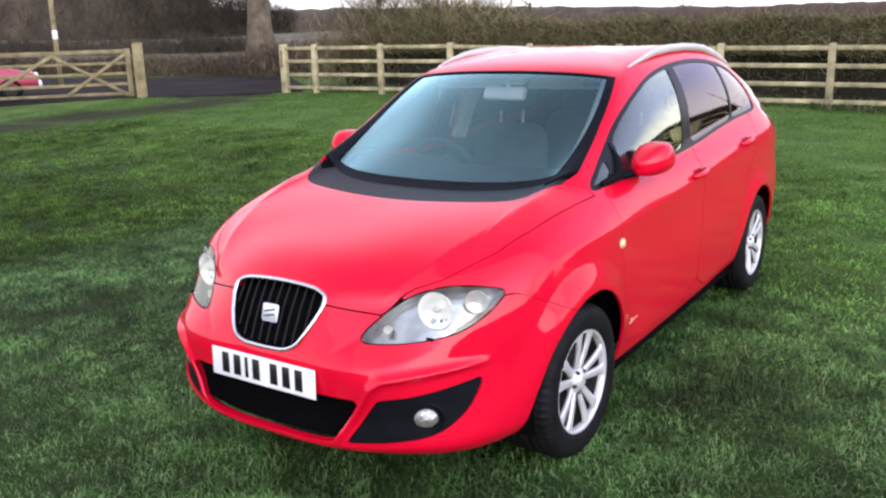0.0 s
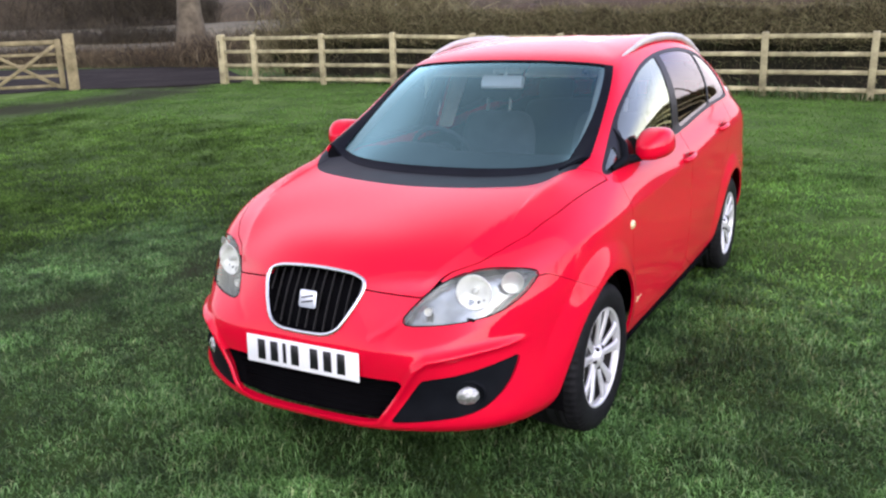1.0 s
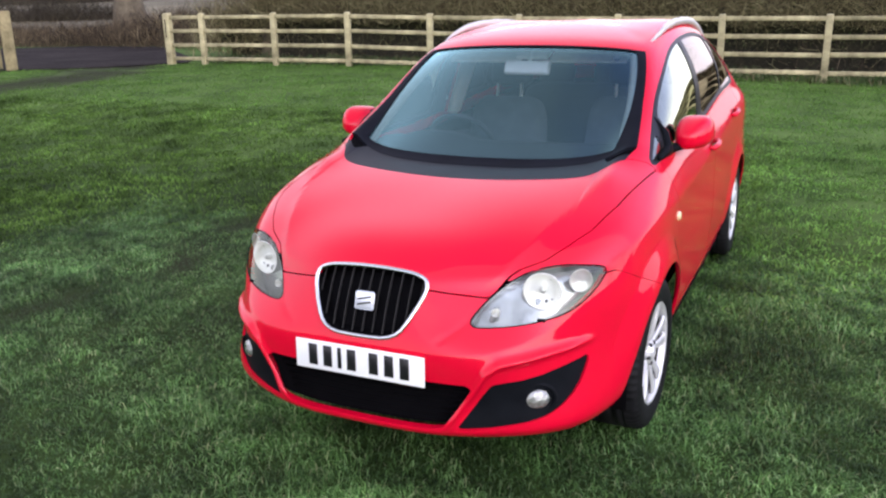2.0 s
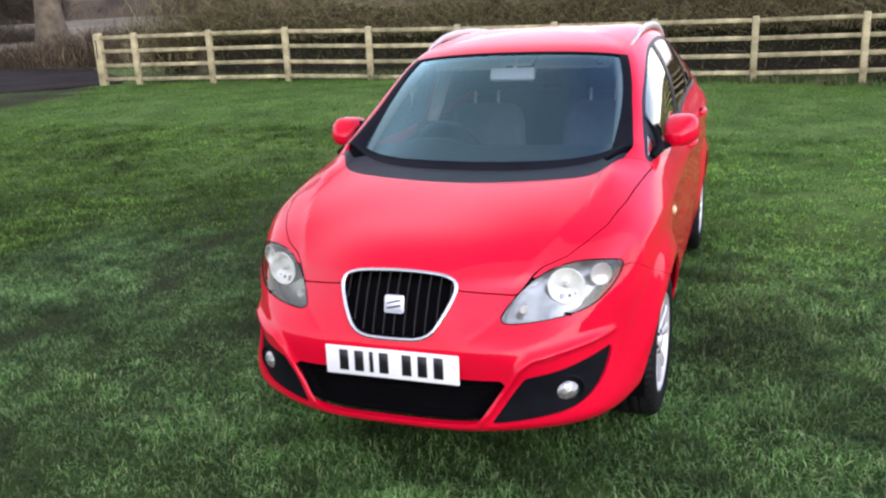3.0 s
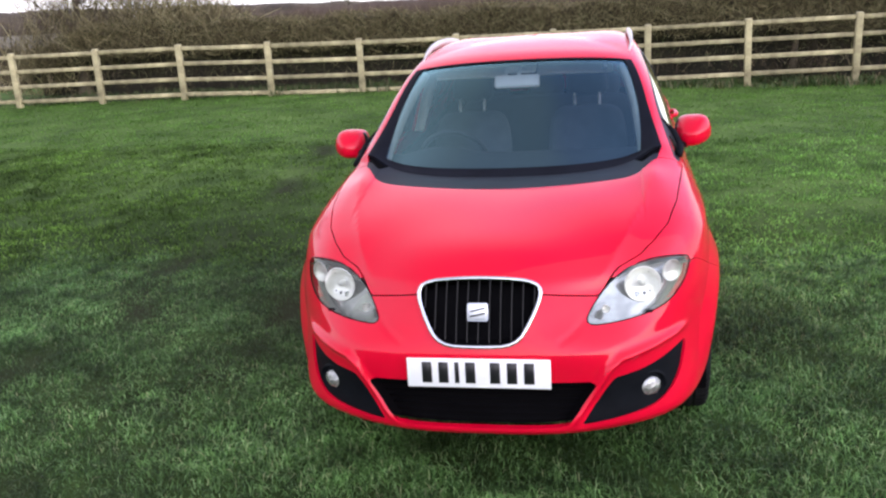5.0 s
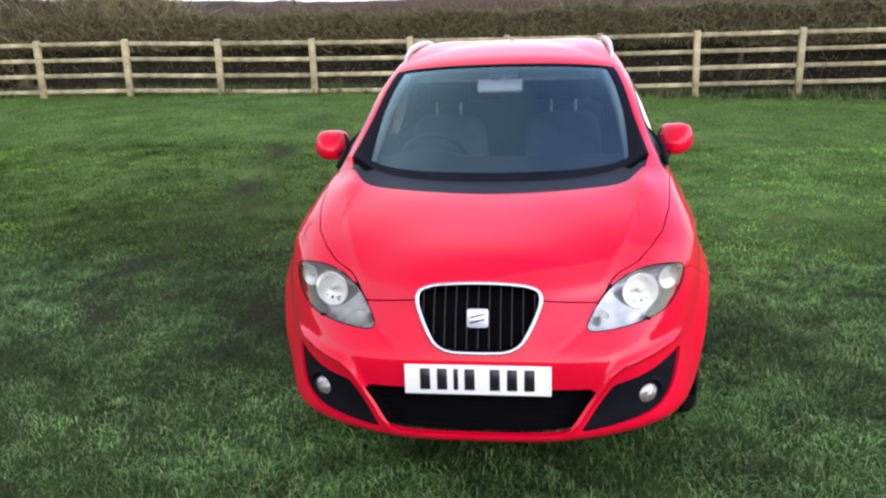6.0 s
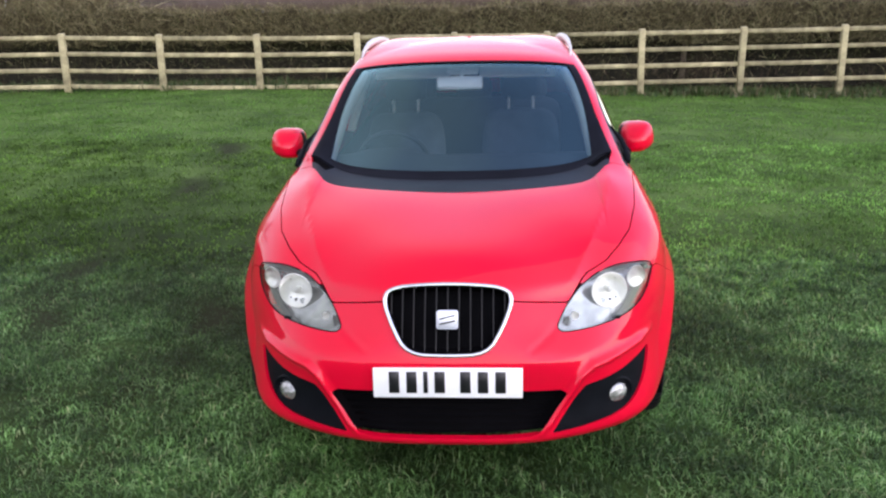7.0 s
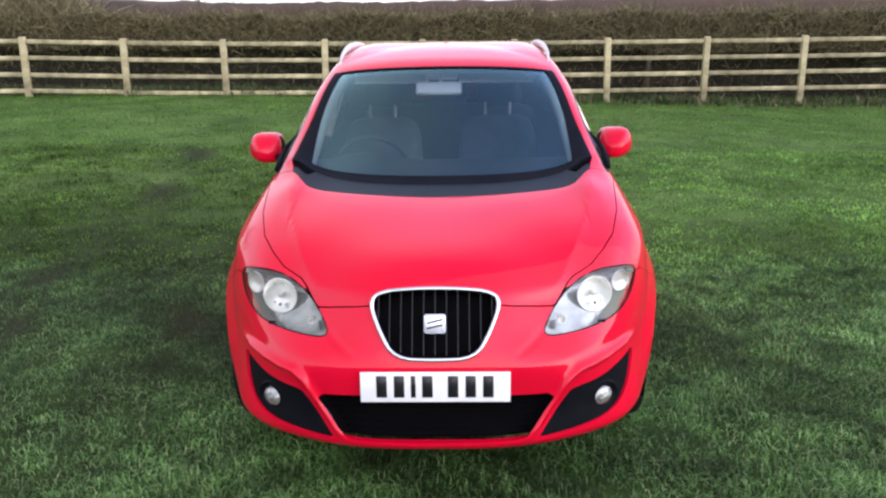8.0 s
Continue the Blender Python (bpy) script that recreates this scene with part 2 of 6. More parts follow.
def turf_material():
    m = material("turf", (0.016, 0.029, 0.007), rough=0.95, vary=0.35, scale=2.2, bump=0.5, bump_scale=45, second=(0.056, 0.100, 0.023), spec=0.1)
    t = m.node_tree
    b = t.nodes["Principled BSDF"]
    old = b.inputs["Base Color"].links[0].from_socket
    at = t.nodes.new("ShaderNodeAttribute")
    at.attribute_name = "mud_and_shade"
    mix = t.nodes.new("ShaderNodeMixRGB")
    # soil colour, which also paints the shade left of the car
    mix.inputs["Color2"].default_value = (0.026, 0.031, 0.012, 1)
    # closer-grown turf away from the worn patch
    grown = t.nodes.new("ShaderNodeAttribute")
    grown.attribute_name = "fresh"
    n = t.nodes.new("ShaderNodeTexNoise")
    n.inputs["Scale"].default_value, n.inputs["Detail"].default_value = 1.3, 8.0
    co = t.nodes.new("ShaderNodeTexCoord")
    t.links.new(co.outputs["Object"], n.inputs["Vector"])
    ramp = t.nodes.new("ShaderNodeValToRGB")
    ramp.color_ramp.elements[0].position, ramp.color_ramp.elements[1].position = .32, .68
    ramp.color_ramp.elements[0].color, ramp.color_ramp.elements[1].color = (.050, .092, .021, 1), (.125, .205, .047, 1)
    t.links.new(n.outputs["Fac"], ramp.inputs["Fac"])
    lawn = t.nodes.new("ShaderNodeMixRGB")
    t.links.new(grown.outputs["Fac"], lawn.inputs["Fac"])
    t.links.new(old, lawn.inputs["Color1"])
    t.links.new(ramp.outputs["Color"], lawn.inputs["Color2"])
    t.links.new(at.outputs["Fac"], mix.inputs["Fac"])
    t.links.new(lawn.outputs["Color"], mix.inputs["Color1"])
    t.links.new(mix.outputs["Color"], b.inputs["Base Color"])
    return m


def island_material(name, stops, rough=0.6, patch=0.0, spec=0.3, through_light=0.0):
    """Colour varied piece by piece along a ramp of colours, and over the ground by slow noise."""
    m = bpy.data.materials.new(name)
    m.use_nodes = True
    t = m.node_tree
    b = t.nodes["Principled BSDF"]
    b.inputs["Roughness"].default_value, b.inputs["Specular IOR Level"].default_value = rough, spec
    geo, ramp = t.nodes.new("ShaderNodeNewGeometry"), t.nodes.new("ShaderNodeValToRGB")
    while len(ramp.color_ramp.elements) < len(stops):
        ramp.color_ramp.elements.new(0.5)
    for e, (p, c) in zip(ramp.color_ramp.elements, stops):
        e.position, e.color = p, (*c, 1)
    t.links.new(geo.outputs["Random Per Island"], ramp.inputs["Fac"])
    last = ramp.outputs["Color"]
    if patch > 0:
        n = t.nodes.new("ShaderNodeTexNoise")
        n.inputs["Scale"].default_value, n.inputs["Detail"].default_value = 0.9, 4.0
        t.links.new(geo.outputs["Position"], n.inputs["Vector"])
        mr = t.nodes.new("ShaderNodeMapRange")
        mr.inputs["From Min"].default_value, mr.inputs["From Max"].default_value = 0.3, 0.7
        mr.inputs["To Min"].default_value, mr.inputs["To Max"].default_value = 1 - patch, 1 + patch
        t.links.new(n.outputs["Fac"], mr.inputs["Value"])
        mul = t.nodes.new("ShaderNodeVectorMath")
        mul.operation = "SCALE"
        t.links.new(last, mul.inputs[0])
        t.links.new(mr.outputs["Result"], mul.inputs["Scale"])
        last = mul.outputs["Vector"]
        # tufts a hand's width across
        n2 = t.nodes.new("ShaderNodeTexNoise")
        n2.inputs["Scale"].default_value, n2.inputs["Detail"].default_value = 4.2, 4.0
        t.links.new(geo.outputs["Position"], n2.inputs["Vector"])
        mr2 = t.nodes.new("ShaderNodeMapRange")
        mr2.inputs["From Min"].default_value, mr2.inputs["From Max"].default_value = 0.32, 0.68
        mr2.inputs["To Min"].default_value, mr2.inputs["To Max"].default_value = 1 - patch * .9, 1 + patch * .9
        t.links.new(n2.outputs["Fac"], mr2.inputs["Value"])
        mul2 = t.nodes.new("ShaderNodeVectorMath")
        mul2.operation = "SCALE"
        t.links.new(last, mul2.inputs[0])
        t.links.new(mr2.outputs["Result"], mul2.inputs["Scale"])
        last = mul2.outputs["Vector"]
    if through_light:
        # blades in trodden ground are dulled by mud and by the painted-in shade
        worn, soil_and_shade = t.nodes.new("ShaderNodeAttribute"), t.nodes.new("ShaderNodeMixRGB")
        worn.attribute_name = "worn"
        soil_and_shade.inputs["Color2"].default_value = (0.052, 0.074, 0.030, 1)
        t.links.new(worn.outputs["Fac"], soil_and_shade.inputs["Fac"])
        t.links.new(last, soil_and_shade.inputs["Color1"])
        last = soil_and_shade.outputs["Color"]
    t.links.new(last, b.inputs["Base Color"])
    if through_light:
        thin, mix = t.nodes.new("ShaderNodeBsdfTranslucent"), t.nodes.new("ShaderNodeMixShader")
        t.links.new(last, thin.inputs["Color"])
        mix.inputs["Fac"].default_value = through_light
        t.links.new(b.outputs[0], mix.inputs[1])
        t.links.new(thin.outputs[0], mix.inputs[2])
        t.links.new(mix.outputs[0], t.nodes["Material Output"].inputs["Surface"])
    return m


TURF = turf_material()
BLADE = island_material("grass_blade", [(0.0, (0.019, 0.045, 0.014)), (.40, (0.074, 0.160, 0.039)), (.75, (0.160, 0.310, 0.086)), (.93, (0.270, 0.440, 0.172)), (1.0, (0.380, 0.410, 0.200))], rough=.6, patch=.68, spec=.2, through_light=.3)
# the near blades in a slightly lighter tone, for the car's right
LIGHTER_BLADE = island_material("lighter_grass_blade", [(0.0, (0.021, 0.050, 0.015)), (.40, (0.080, 0.172, 0.041)), (.75, (0.168, 0.322, 0.088)), (.93, (0.280, 0.455, 0.174)), (1.0, (0.39, 0.42, 0.20))], rough=.6, patch=.65, spec=.2, through_light=.3)
# lighter ramp for the far strip: sky gleam on low-seen blades as colour
SKYLIT_BLADE = island_material("skylit_grass_blade", [(0.0, (0.1637, 0.3095, 0.0612)), (.5, (0.1921, 0.3583, 0.0732)), (1.0, (0.2225, 0.4039, 0.084))], rough=.75, patch=.30, spec=.12, through_light=.45)
BRIGHT_BLADE = island_material("bright_grass_blade", [(0.0, (0.095, 0.190, 0.042)), (.5, (0.225, 0.430, 0.092)), (1.0, (0.36, 0.620, 0.150))], rough=.75, patch=.50, spec=.12, through_light=.45)
MID_BLADE = island_material("meadow_grass_blade", [(0.0, (0.050, 0.098, 0.017)), (.5, (0.134, 0.245, 0.039)), (.9, (0.232, 0.395, 0.078)), (1.0, (0.2583, 0.3674, 0.1131))], rough=.7, patch=.60, spec=.15, through_light=.45)
BLADE_ROUGH = island_material("rough_grass", [(0.0, (.030, .060, .014)), (.5, (.060, .105, .026)), (.75, (.10, .10, .045)), (1.0, (.20, .16, .085))], rough=.6, patch=.2)
WOOD = material("weathered_wood", (0.3528, 0.3039, 0.1634), rough=0.85, vary=0.55, scale=3, bump=0.4, bump_scale=60, random_piece=0.20, second=(0.5194, 0.4635, 0.2623))
OLD_WOOD = material("mossy_wood", (0.205, 0.168, 0.080), rough=0.9, vary=0.45, scale=3, bump=0.4, bump_scale=60, random_piece=0.16, second=(0.33, 0.275, 0.145))
TARMAC = material("worn_tarmac", (0.016, 0.0125, 0.0115), rough=0.95, spec=0.08, vary=0.4, scale=0.9, bump=0.4, bump_scale=150, second=(0.036, 0.029, 0.027))
TWIG = island_material("hedge_twig", [(0.0, (0.0517, 0.0432, 0.01936)), (.40, (0.1269, 0.1058, 0.05104)), (.75, (0.2491, 0.2138, 0.1074)), (1.0, (0.4324, 0.3996, 0.2112))], rough=.85)
HEDGE_LEAF = island_material("hedge_leaf", [(0.0, (0.0423, 0.0432, 0.01584)), (.5, (0.0893, 0.081, 0.03168)), (.8, (0.0799, 0.1188, 0.03168)), (1.0, (0.1692, 0.1458, 0.066))], rough=.8)
SCRUB_TWIG = island_material("scrub_twig", [(0.0, (.022, .015, .009)), (.5, (.066, .047, .027)), (.85, (.130, .098, .054)), (1.0, (.30, .24, .14))], rough=.9, patch=.5)
WOOD_TWIG = island_material("woodland_twig", [(0.0, (.020, .017, .010)), (.6, (.050, .042, .026)), (1.0, (.090, .075, .048))], rough=.9)
FAR_TWIG = island_material("far_twig", [(0.0, (.055, .038, .028)), (.6, (.110, .080, .057)), (1.0, (.17, .135, .095))], rough=.9)
BARK = material("tree_bark", (0.085, 0.068, 0.042), rough=0.95, vary=0.45, scale=2.5, bump=0.9, bump_scale=14, second=(0.17, 0.140, 0.092))
# the shade inside hedge and bank is put into this dark colour
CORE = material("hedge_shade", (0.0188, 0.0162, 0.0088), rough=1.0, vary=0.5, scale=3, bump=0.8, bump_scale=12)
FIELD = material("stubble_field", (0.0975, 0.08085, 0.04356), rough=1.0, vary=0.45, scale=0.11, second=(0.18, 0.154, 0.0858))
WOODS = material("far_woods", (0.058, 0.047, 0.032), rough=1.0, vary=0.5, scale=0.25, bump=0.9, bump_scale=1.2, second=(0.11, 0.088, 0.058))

# ---- mesh tools ----
def part(name, bm, mat, parent=None, label="", smooth=True):
    """Links a bmesh as one mesh object, under a thing or a part where one is given."""
    me = bpy.data.meshes.new(name)
    bm.to_mesh(me)
    bm.free()
    if smooth:
        me.shade_smooth()
    me.materials.append(mat)
    ob = new(name, me)
    if parent:
        ob.parent = parent
    return tagged(ob, label)


def raw_part(name, verts, faces, mat, parent=None, label="", smooth=False):
    """Links plain vertex and face arrays as one mesh object."""
    me = bpy.data.meshes.new(name)
    me.from_pydata([tuple(v) for v in verts], [], [tuple(f) for f in faces])
    if smooth:
        me.shade_smooth()
    me.materials.append(mat)
    ob = new(name, me)
    if parent:
        ob.parent = parent
    return tagged(ob, label)


def box_bm(sx, sy, sz, m=None, bevel=0.0, segments=2, bm=None):
    bm = bm or bmesh.new()
    made = bmesh.ops.create_cube(bm, size=1.0)["verts"]
    bmesh.ops.scale(bm, verts=made, vec=(sx, sy, sz))
    if bevel > 0:
        edges = list({e for v in made for e in v.link_edges})
        made = list({v for f in bmesh.ops.bevel(bm, geom=edges, offset=bevel, segments=segments, affect="EDGES", profile=0.5)["faces"] for v in f.verts} | {v for v in made if v.is_valid})
    if m is not None:
        bmesh.ops.transform(bm, matrix=m, verts=made)
    return bm


def lathe_bm(profile, n=48, axis="x"):
    """Turns (radius, along) pairs about an axis through the origin."""
    bm = bmesh.new()
    rings = []
    for i in range(n):
        a = 2 * math.pi * i / n
        c, s = math.cos(a), math.sin(a)
        rings.append([bm.verts.new((d, r * c, r * s) if axis == "x" else ((r * c, d, r * s) if axis == "y" else (r * c, r * s, d))) for r, d in profile])
    for i in range(n):
        a, b = rings[i], rings[(i + 1) % n]
        for j in range(len(profile) - 1):
            bm.faces.new((a[j], a[j + 1], b[j + 1], b[j]))
    bmesh.ops.recalc_face_normals(bm, faces=bm.faces)
    return bm


def tube_bm(points, radius, sides=8, closed=False, flat=1.0, bm=None):
    """A tube along points; radius may be one number or one for each point."""
    bm = bm or bmesh.new()
    pts = [Vector(p) for p in points]
    n = len(pts)
    rad = radius if isinstance(radius, (list, tuple)) else [radius] * n
    rings, up = [], Vector((0, 0, 1))
    for i, p in enumerate(pts):
        a = pts[(i - 1) % n] if closed or i > 0 else p
        b = pts[(i + 1) % n] if closed or i < n - 1 else p
        d = (b - a).normalized()
        side = d.cross(up)
        side = side.normalized() if side.length > 1e-3 else Vector((1, 0, 0))
        top = side.cross(d).normalized()
        rings.append([bm.verts.new(p + float(rad[i]) * (math.cos(2 * math.pi * k / sides) * side + flat * math.sin(2 * math.pi * k / sides) * top)) for k in range(sides)])
    for i in range(n if closed else n - 1):
        a, b = rings[i], rings[(i + 1) % n]
        for k in range(sides):
            bm.faces.new((a[k], a[(k + 1) % sides], b[(k + 1) % sides], b[k]))
    if not closed:
        bm.faces.new(rings[0][::-1])
        bm.faces.new(rings[-1])
    bmesh.ops.recalc_face_normals(bm, faces=bm.faces)
    return bm


def empty(name, m=None):
    ob = new(name)
    ob.empty_display_size = 0.2
    if m is not None:
        ob.matrix_basis = m
    return ob


def spline(knots, values, at):
    """Natural cubic spline through values (n, d) at rising knots."""
    n = len(knots)
    h = np.diff(knots)
    a = np.zeros((n, n))
    r = np.zeros((n, values.shape[1]))
    a[0, 0] = a[-1, -1] = 1
    for i in range(1, n - 1):
        a[i, i - 1], a[i, i], a[i, i + 1] = h[i - 1], 2 * (h[i - 1] + h[i]), h[i]
        r[i] = 6 * ((values[i + 1] - values[i]) / h[i] - (values[i] - values[i - 1]) / h[i - 1])
    m = np.linalg.solve(a, r)
    k = np.clip(np.searchsorted(knots, at, side="right") - 1, 0, n - 2)
    hk, u, w = h[k][:, None], (knots[k + 1] - at)[:, None], (at - knots[k])[:, None]
    return (m[k] * u ** 3 + m[k + 1] * w ** 3) / (6 * hk) + (values[k] / hk - m[k] * hk / 6) * u + (values[k + 1] / hk - m[k + 1] * hk / 6) * w


def rounded(poly, times=3):
    """Cuts the corners of a closed outline."""
    p = np.array(poly, float)
    for _ in range(times):
        q = np.roll(p, -1, axis=0)
        p = np.stack([0.75 * p + 0.25 * q, 0.25 * p + 0.75 * q], axis=1).reshape(-1, 2)
    return p


def inside(points, poly):
    """Signed distance to a closed outline: positive within it."""
    p = np.asarray(points, float)
    best, odd = np.full(len(p), 1e9), np.zeros(len(p), bool)
    for a, b in zip(poly, np.roll(poly, -1, axis=0)):
        ab, ap = b - a, p - a
        t = np.clip(ap @ ab / max(ab @ ab, 1e-12), 0, 1)
        best = np.minimum(best, np.hypot(*(ap - t[:, None] * ab).T))
        cross = (a[1] > p[:, 1]) != (b[1] > p[:, 1])
        if abs(ab[1]) > 1e-12:
            odd ^= cross & (p[:, 0] < a[0] + (p[:, 1] - a[1]) * ab[0] / ab[1])
    return np.where(odd, best, -best)


# ---- the car's skin: rings from the sill to the roof, each from the nose's middle round to the tail's middle ----
RINGS = dict(
    tuck=[(0, .03, .235), (.27, .045, .235), (.5, .12, .235), (.70, .28, .233), (.80, .60, .232), (.80, .93, .22), (.79, 1.35, .20), (.79, 2.4, .20), (.80, 3.4, .23), (.79, 4.05, .26), (.66, 4.33, .27), (0, 4.42, .27)],
    lip=[(0, -.02, .268), (.27, -.005, .268), (.5, .075, .27), (.722, .243, .276), (.838, .60, .282), (.856, .93, .275), (.835, 1.35, .245), (.835, 2.4, .245), (.845, 3.4, .282), (.83, 4.05, .33), (.70, 4.37, .33), (0, 4.46, .33)],
    fog=[(0, .0, .37), (.27, .012, .37), (.5, .075, .375), (.735, .28, .39), (.855, .60, .40), (.878, .93, .40), (.864, 1.35, .40), (.868, 2.4, .40), (.868, 3.4, .42), (.85, 4.05, .45), (.72, 4.40, .45), (0, 4.48, .45)],
    bumper=[(0, .0, .55), (.27, .008, .548), (.5, .06, .545), (.735, .325, .55), (.864, .62, .56), (.890, .93, .60), (.875, 1.35, .60), (.88, 2.4, .60), (.882, 3.4, .62), (.86, 4.05, .64), (.73, 4.40, .64), (0, 4.47, .64)],
    lamp_low=[(0, .03, .64), (.25, .045, .64), (.48, .13, .645), (.705, .31, .68), (.850, .62, .72), (.882, .93, .74), (.87, 1.35, .78), (.874, 2.4, .80), (.876, 3.4, .82), (.85, 4.05, .83), (.71, 4.37, .83), (0, 4.43, .83)],
    lamp_top=[(0, .14, .82), (.25, .16, .805), (.48, .25, .785), (.66, .36, .81), (.80, .60, .845), (.852, .93, .87), (.855, 1.35, .90), (.862, 2.4, .93), (.862, 3.4, 1.0), (.83, 4.05, 1.02), (.69, 4.32, 1.02), (0, 4.40, 1.02)],
    hood=[(0, .42, .925), (.25, .42, .918), (.46, .43, .90), (.63, .47, .89), (.745, .70, .935), (.80, .95, .957), (.815, 1.35, .99), (.815, 2.4, 1.025), (.81, 3.4, 1.10), (.77, 4.02, 1.12), (.66, 4.22, 1.12), (0, 4.31, 1.12)],
    cowl=[(0, .82, .992), (.25, .83, .998), (.45, .865, 1.005), (.58, .925, 1.02), (.672, 1.08, 1.06), (.755, 1.16, 1.035), (.79, 1.35, 1.025), (.795, 2.4, 1.06), (.79, 3.4, 1.14), (.75, 3.98, 1.17), (.65, 4.17, 1.17), (0, 4.27, 1.17)],
    screen=[(0, 1.01, 1.012), (.25, 1.02, 1.016), (.45, 1.06, 1.03), (.60, 1.14, 1.065), (.676, 1.18, 1.10), (.745, 1.24, 1.075), (.783, 1.42, 1.06), (.78, 2.4, 1.10), (.775, 3.4, 1.17), (.735, 3.95, 1.20), (.64, 4.15, 1.20), (0, 4.25, 1.20)],
    waist=[(0, 1.40, 1.25), (.25, 1.41, 1.25), (.45, 1.44, 1.24), (.60, 1.47, 1.235), (.652, 1.485, 1.235), (.695, 1.56, 1.24), (.740, 1.85, 1.255), (.747, 2.4, 1.27), (.740, 3.4, 1.28), (.69, 3.85, 1.29), (.60, 4.08, 1.29), (0, 4.19, 1.29)],
    roof_edge=[(0, 1.79, 1.487), (.25, 1.80, 1.483), (.42, 1.825, 1.473), (.53, 1.855, 1.46), (.575, 1.875, 1.453), (.605, 1.98, 1.462), (.615, 2.15, 1.478), (.612, 2.55, 1.51), (.61, 3.3, 1.485), (.61, 3.75, 1.40), (.52, 3.98, 1.38), (0, 4.08, 1.39)],
    rail=[(0, 1.95, 1.53), (.22, 1.96, 1.527), (.37, 1.975, 1.518), (.465, 1.995, 1.508), (.51, 2.02, 1.503), (.54, 2.10, 1.512), (.55, 2.25, 1.53), (.548, 2.6, 1.556), (.545, 3.25, 1.54), (.54, 3.68, 1.47), (.45, 3.86, 1.46), (0, 3.95, 1.47)],
    crown=[(0, 2.25, 1.562), (.12, 2.26, 1.562), (.22, 2.28, 1.56), (.28, 2.3, 1.557), (.30, 2.33, 1.557), (.31, 2.38, 1.558), (.315, 2.5, 1.563), (.315, 2.7, 1.575), (.31, 3.15, 1.57), (.30, 3.45, 1.545), (.24, 3.58, 1.535), (0, 3.65, 1.535)],
    spine=[(0, 2.6, 1.58), (.004, 2.61, 1.58), (.006, 2.63, 1.58), (.007, 2.65, 1.58), (.008, 2.68, 1.58), (.009, 2.7, 1.58), (.01, 2.75, 1.58), (.01, 2.85, 1.581), (.01, 3.0, 1.58), (.009, 3.1, 1.576), (.006, 3.15, 1.574), (0, 3.18, 1.573)],
)
RING_NAMES = list(RINGS)
K = {n: i for i, n in enumerate(RING_NAMES)}
COLUMN_STEPS = (14, 26, 36, 28, 18, 22, 22, 16, 14, 12, 10)
RING_STEPS = (3, 16, 24, 18, 12, 9, 10, 5, 7, 10, 5, 5, 5)


def ring_curve(points):
    p = np.array(points, float)
    flip = np.array((-1, 1, 1))
    ext = np.vstack([p[2:0:-1] * flip, p, p[-2:-4:-1] * flip])
    knots = np.concatenate([[0], np.cumsum(np.linalg.norm(np.diff(ext, axis=0), axis=1) ** 0.75)])
    core = knots[2:-2]
    at = np.concatenate([np.linspace(core[i], core[i + 1], n, endpoint=False) for i, n in enumerate(COLUMN_STEPS)] + [[core[-1]]])
    return spline(knots, ext, at)


def across(rows, steps):
    """Smooth rows between ring curves (r, n, 3)."""
    n = rows.shape[1]
    cols = []
    for j in range(n):
        q = rows[:, j]
        knots = np.concatenate([[0], np.cumsum(np.maximum(np.linalg.norm(np.diff(q, axis=0), axis=1), 1e-4) ** 0.75)])
        at = np.concatenate([np.linspace(knots[i], knots[i + 1], m, endpoint=False) for i, m in enumerate(steps)] + [[knots[-1]]])
        cols.append(spline(knots, q, at))
    return np.stack(cols, axis=1)


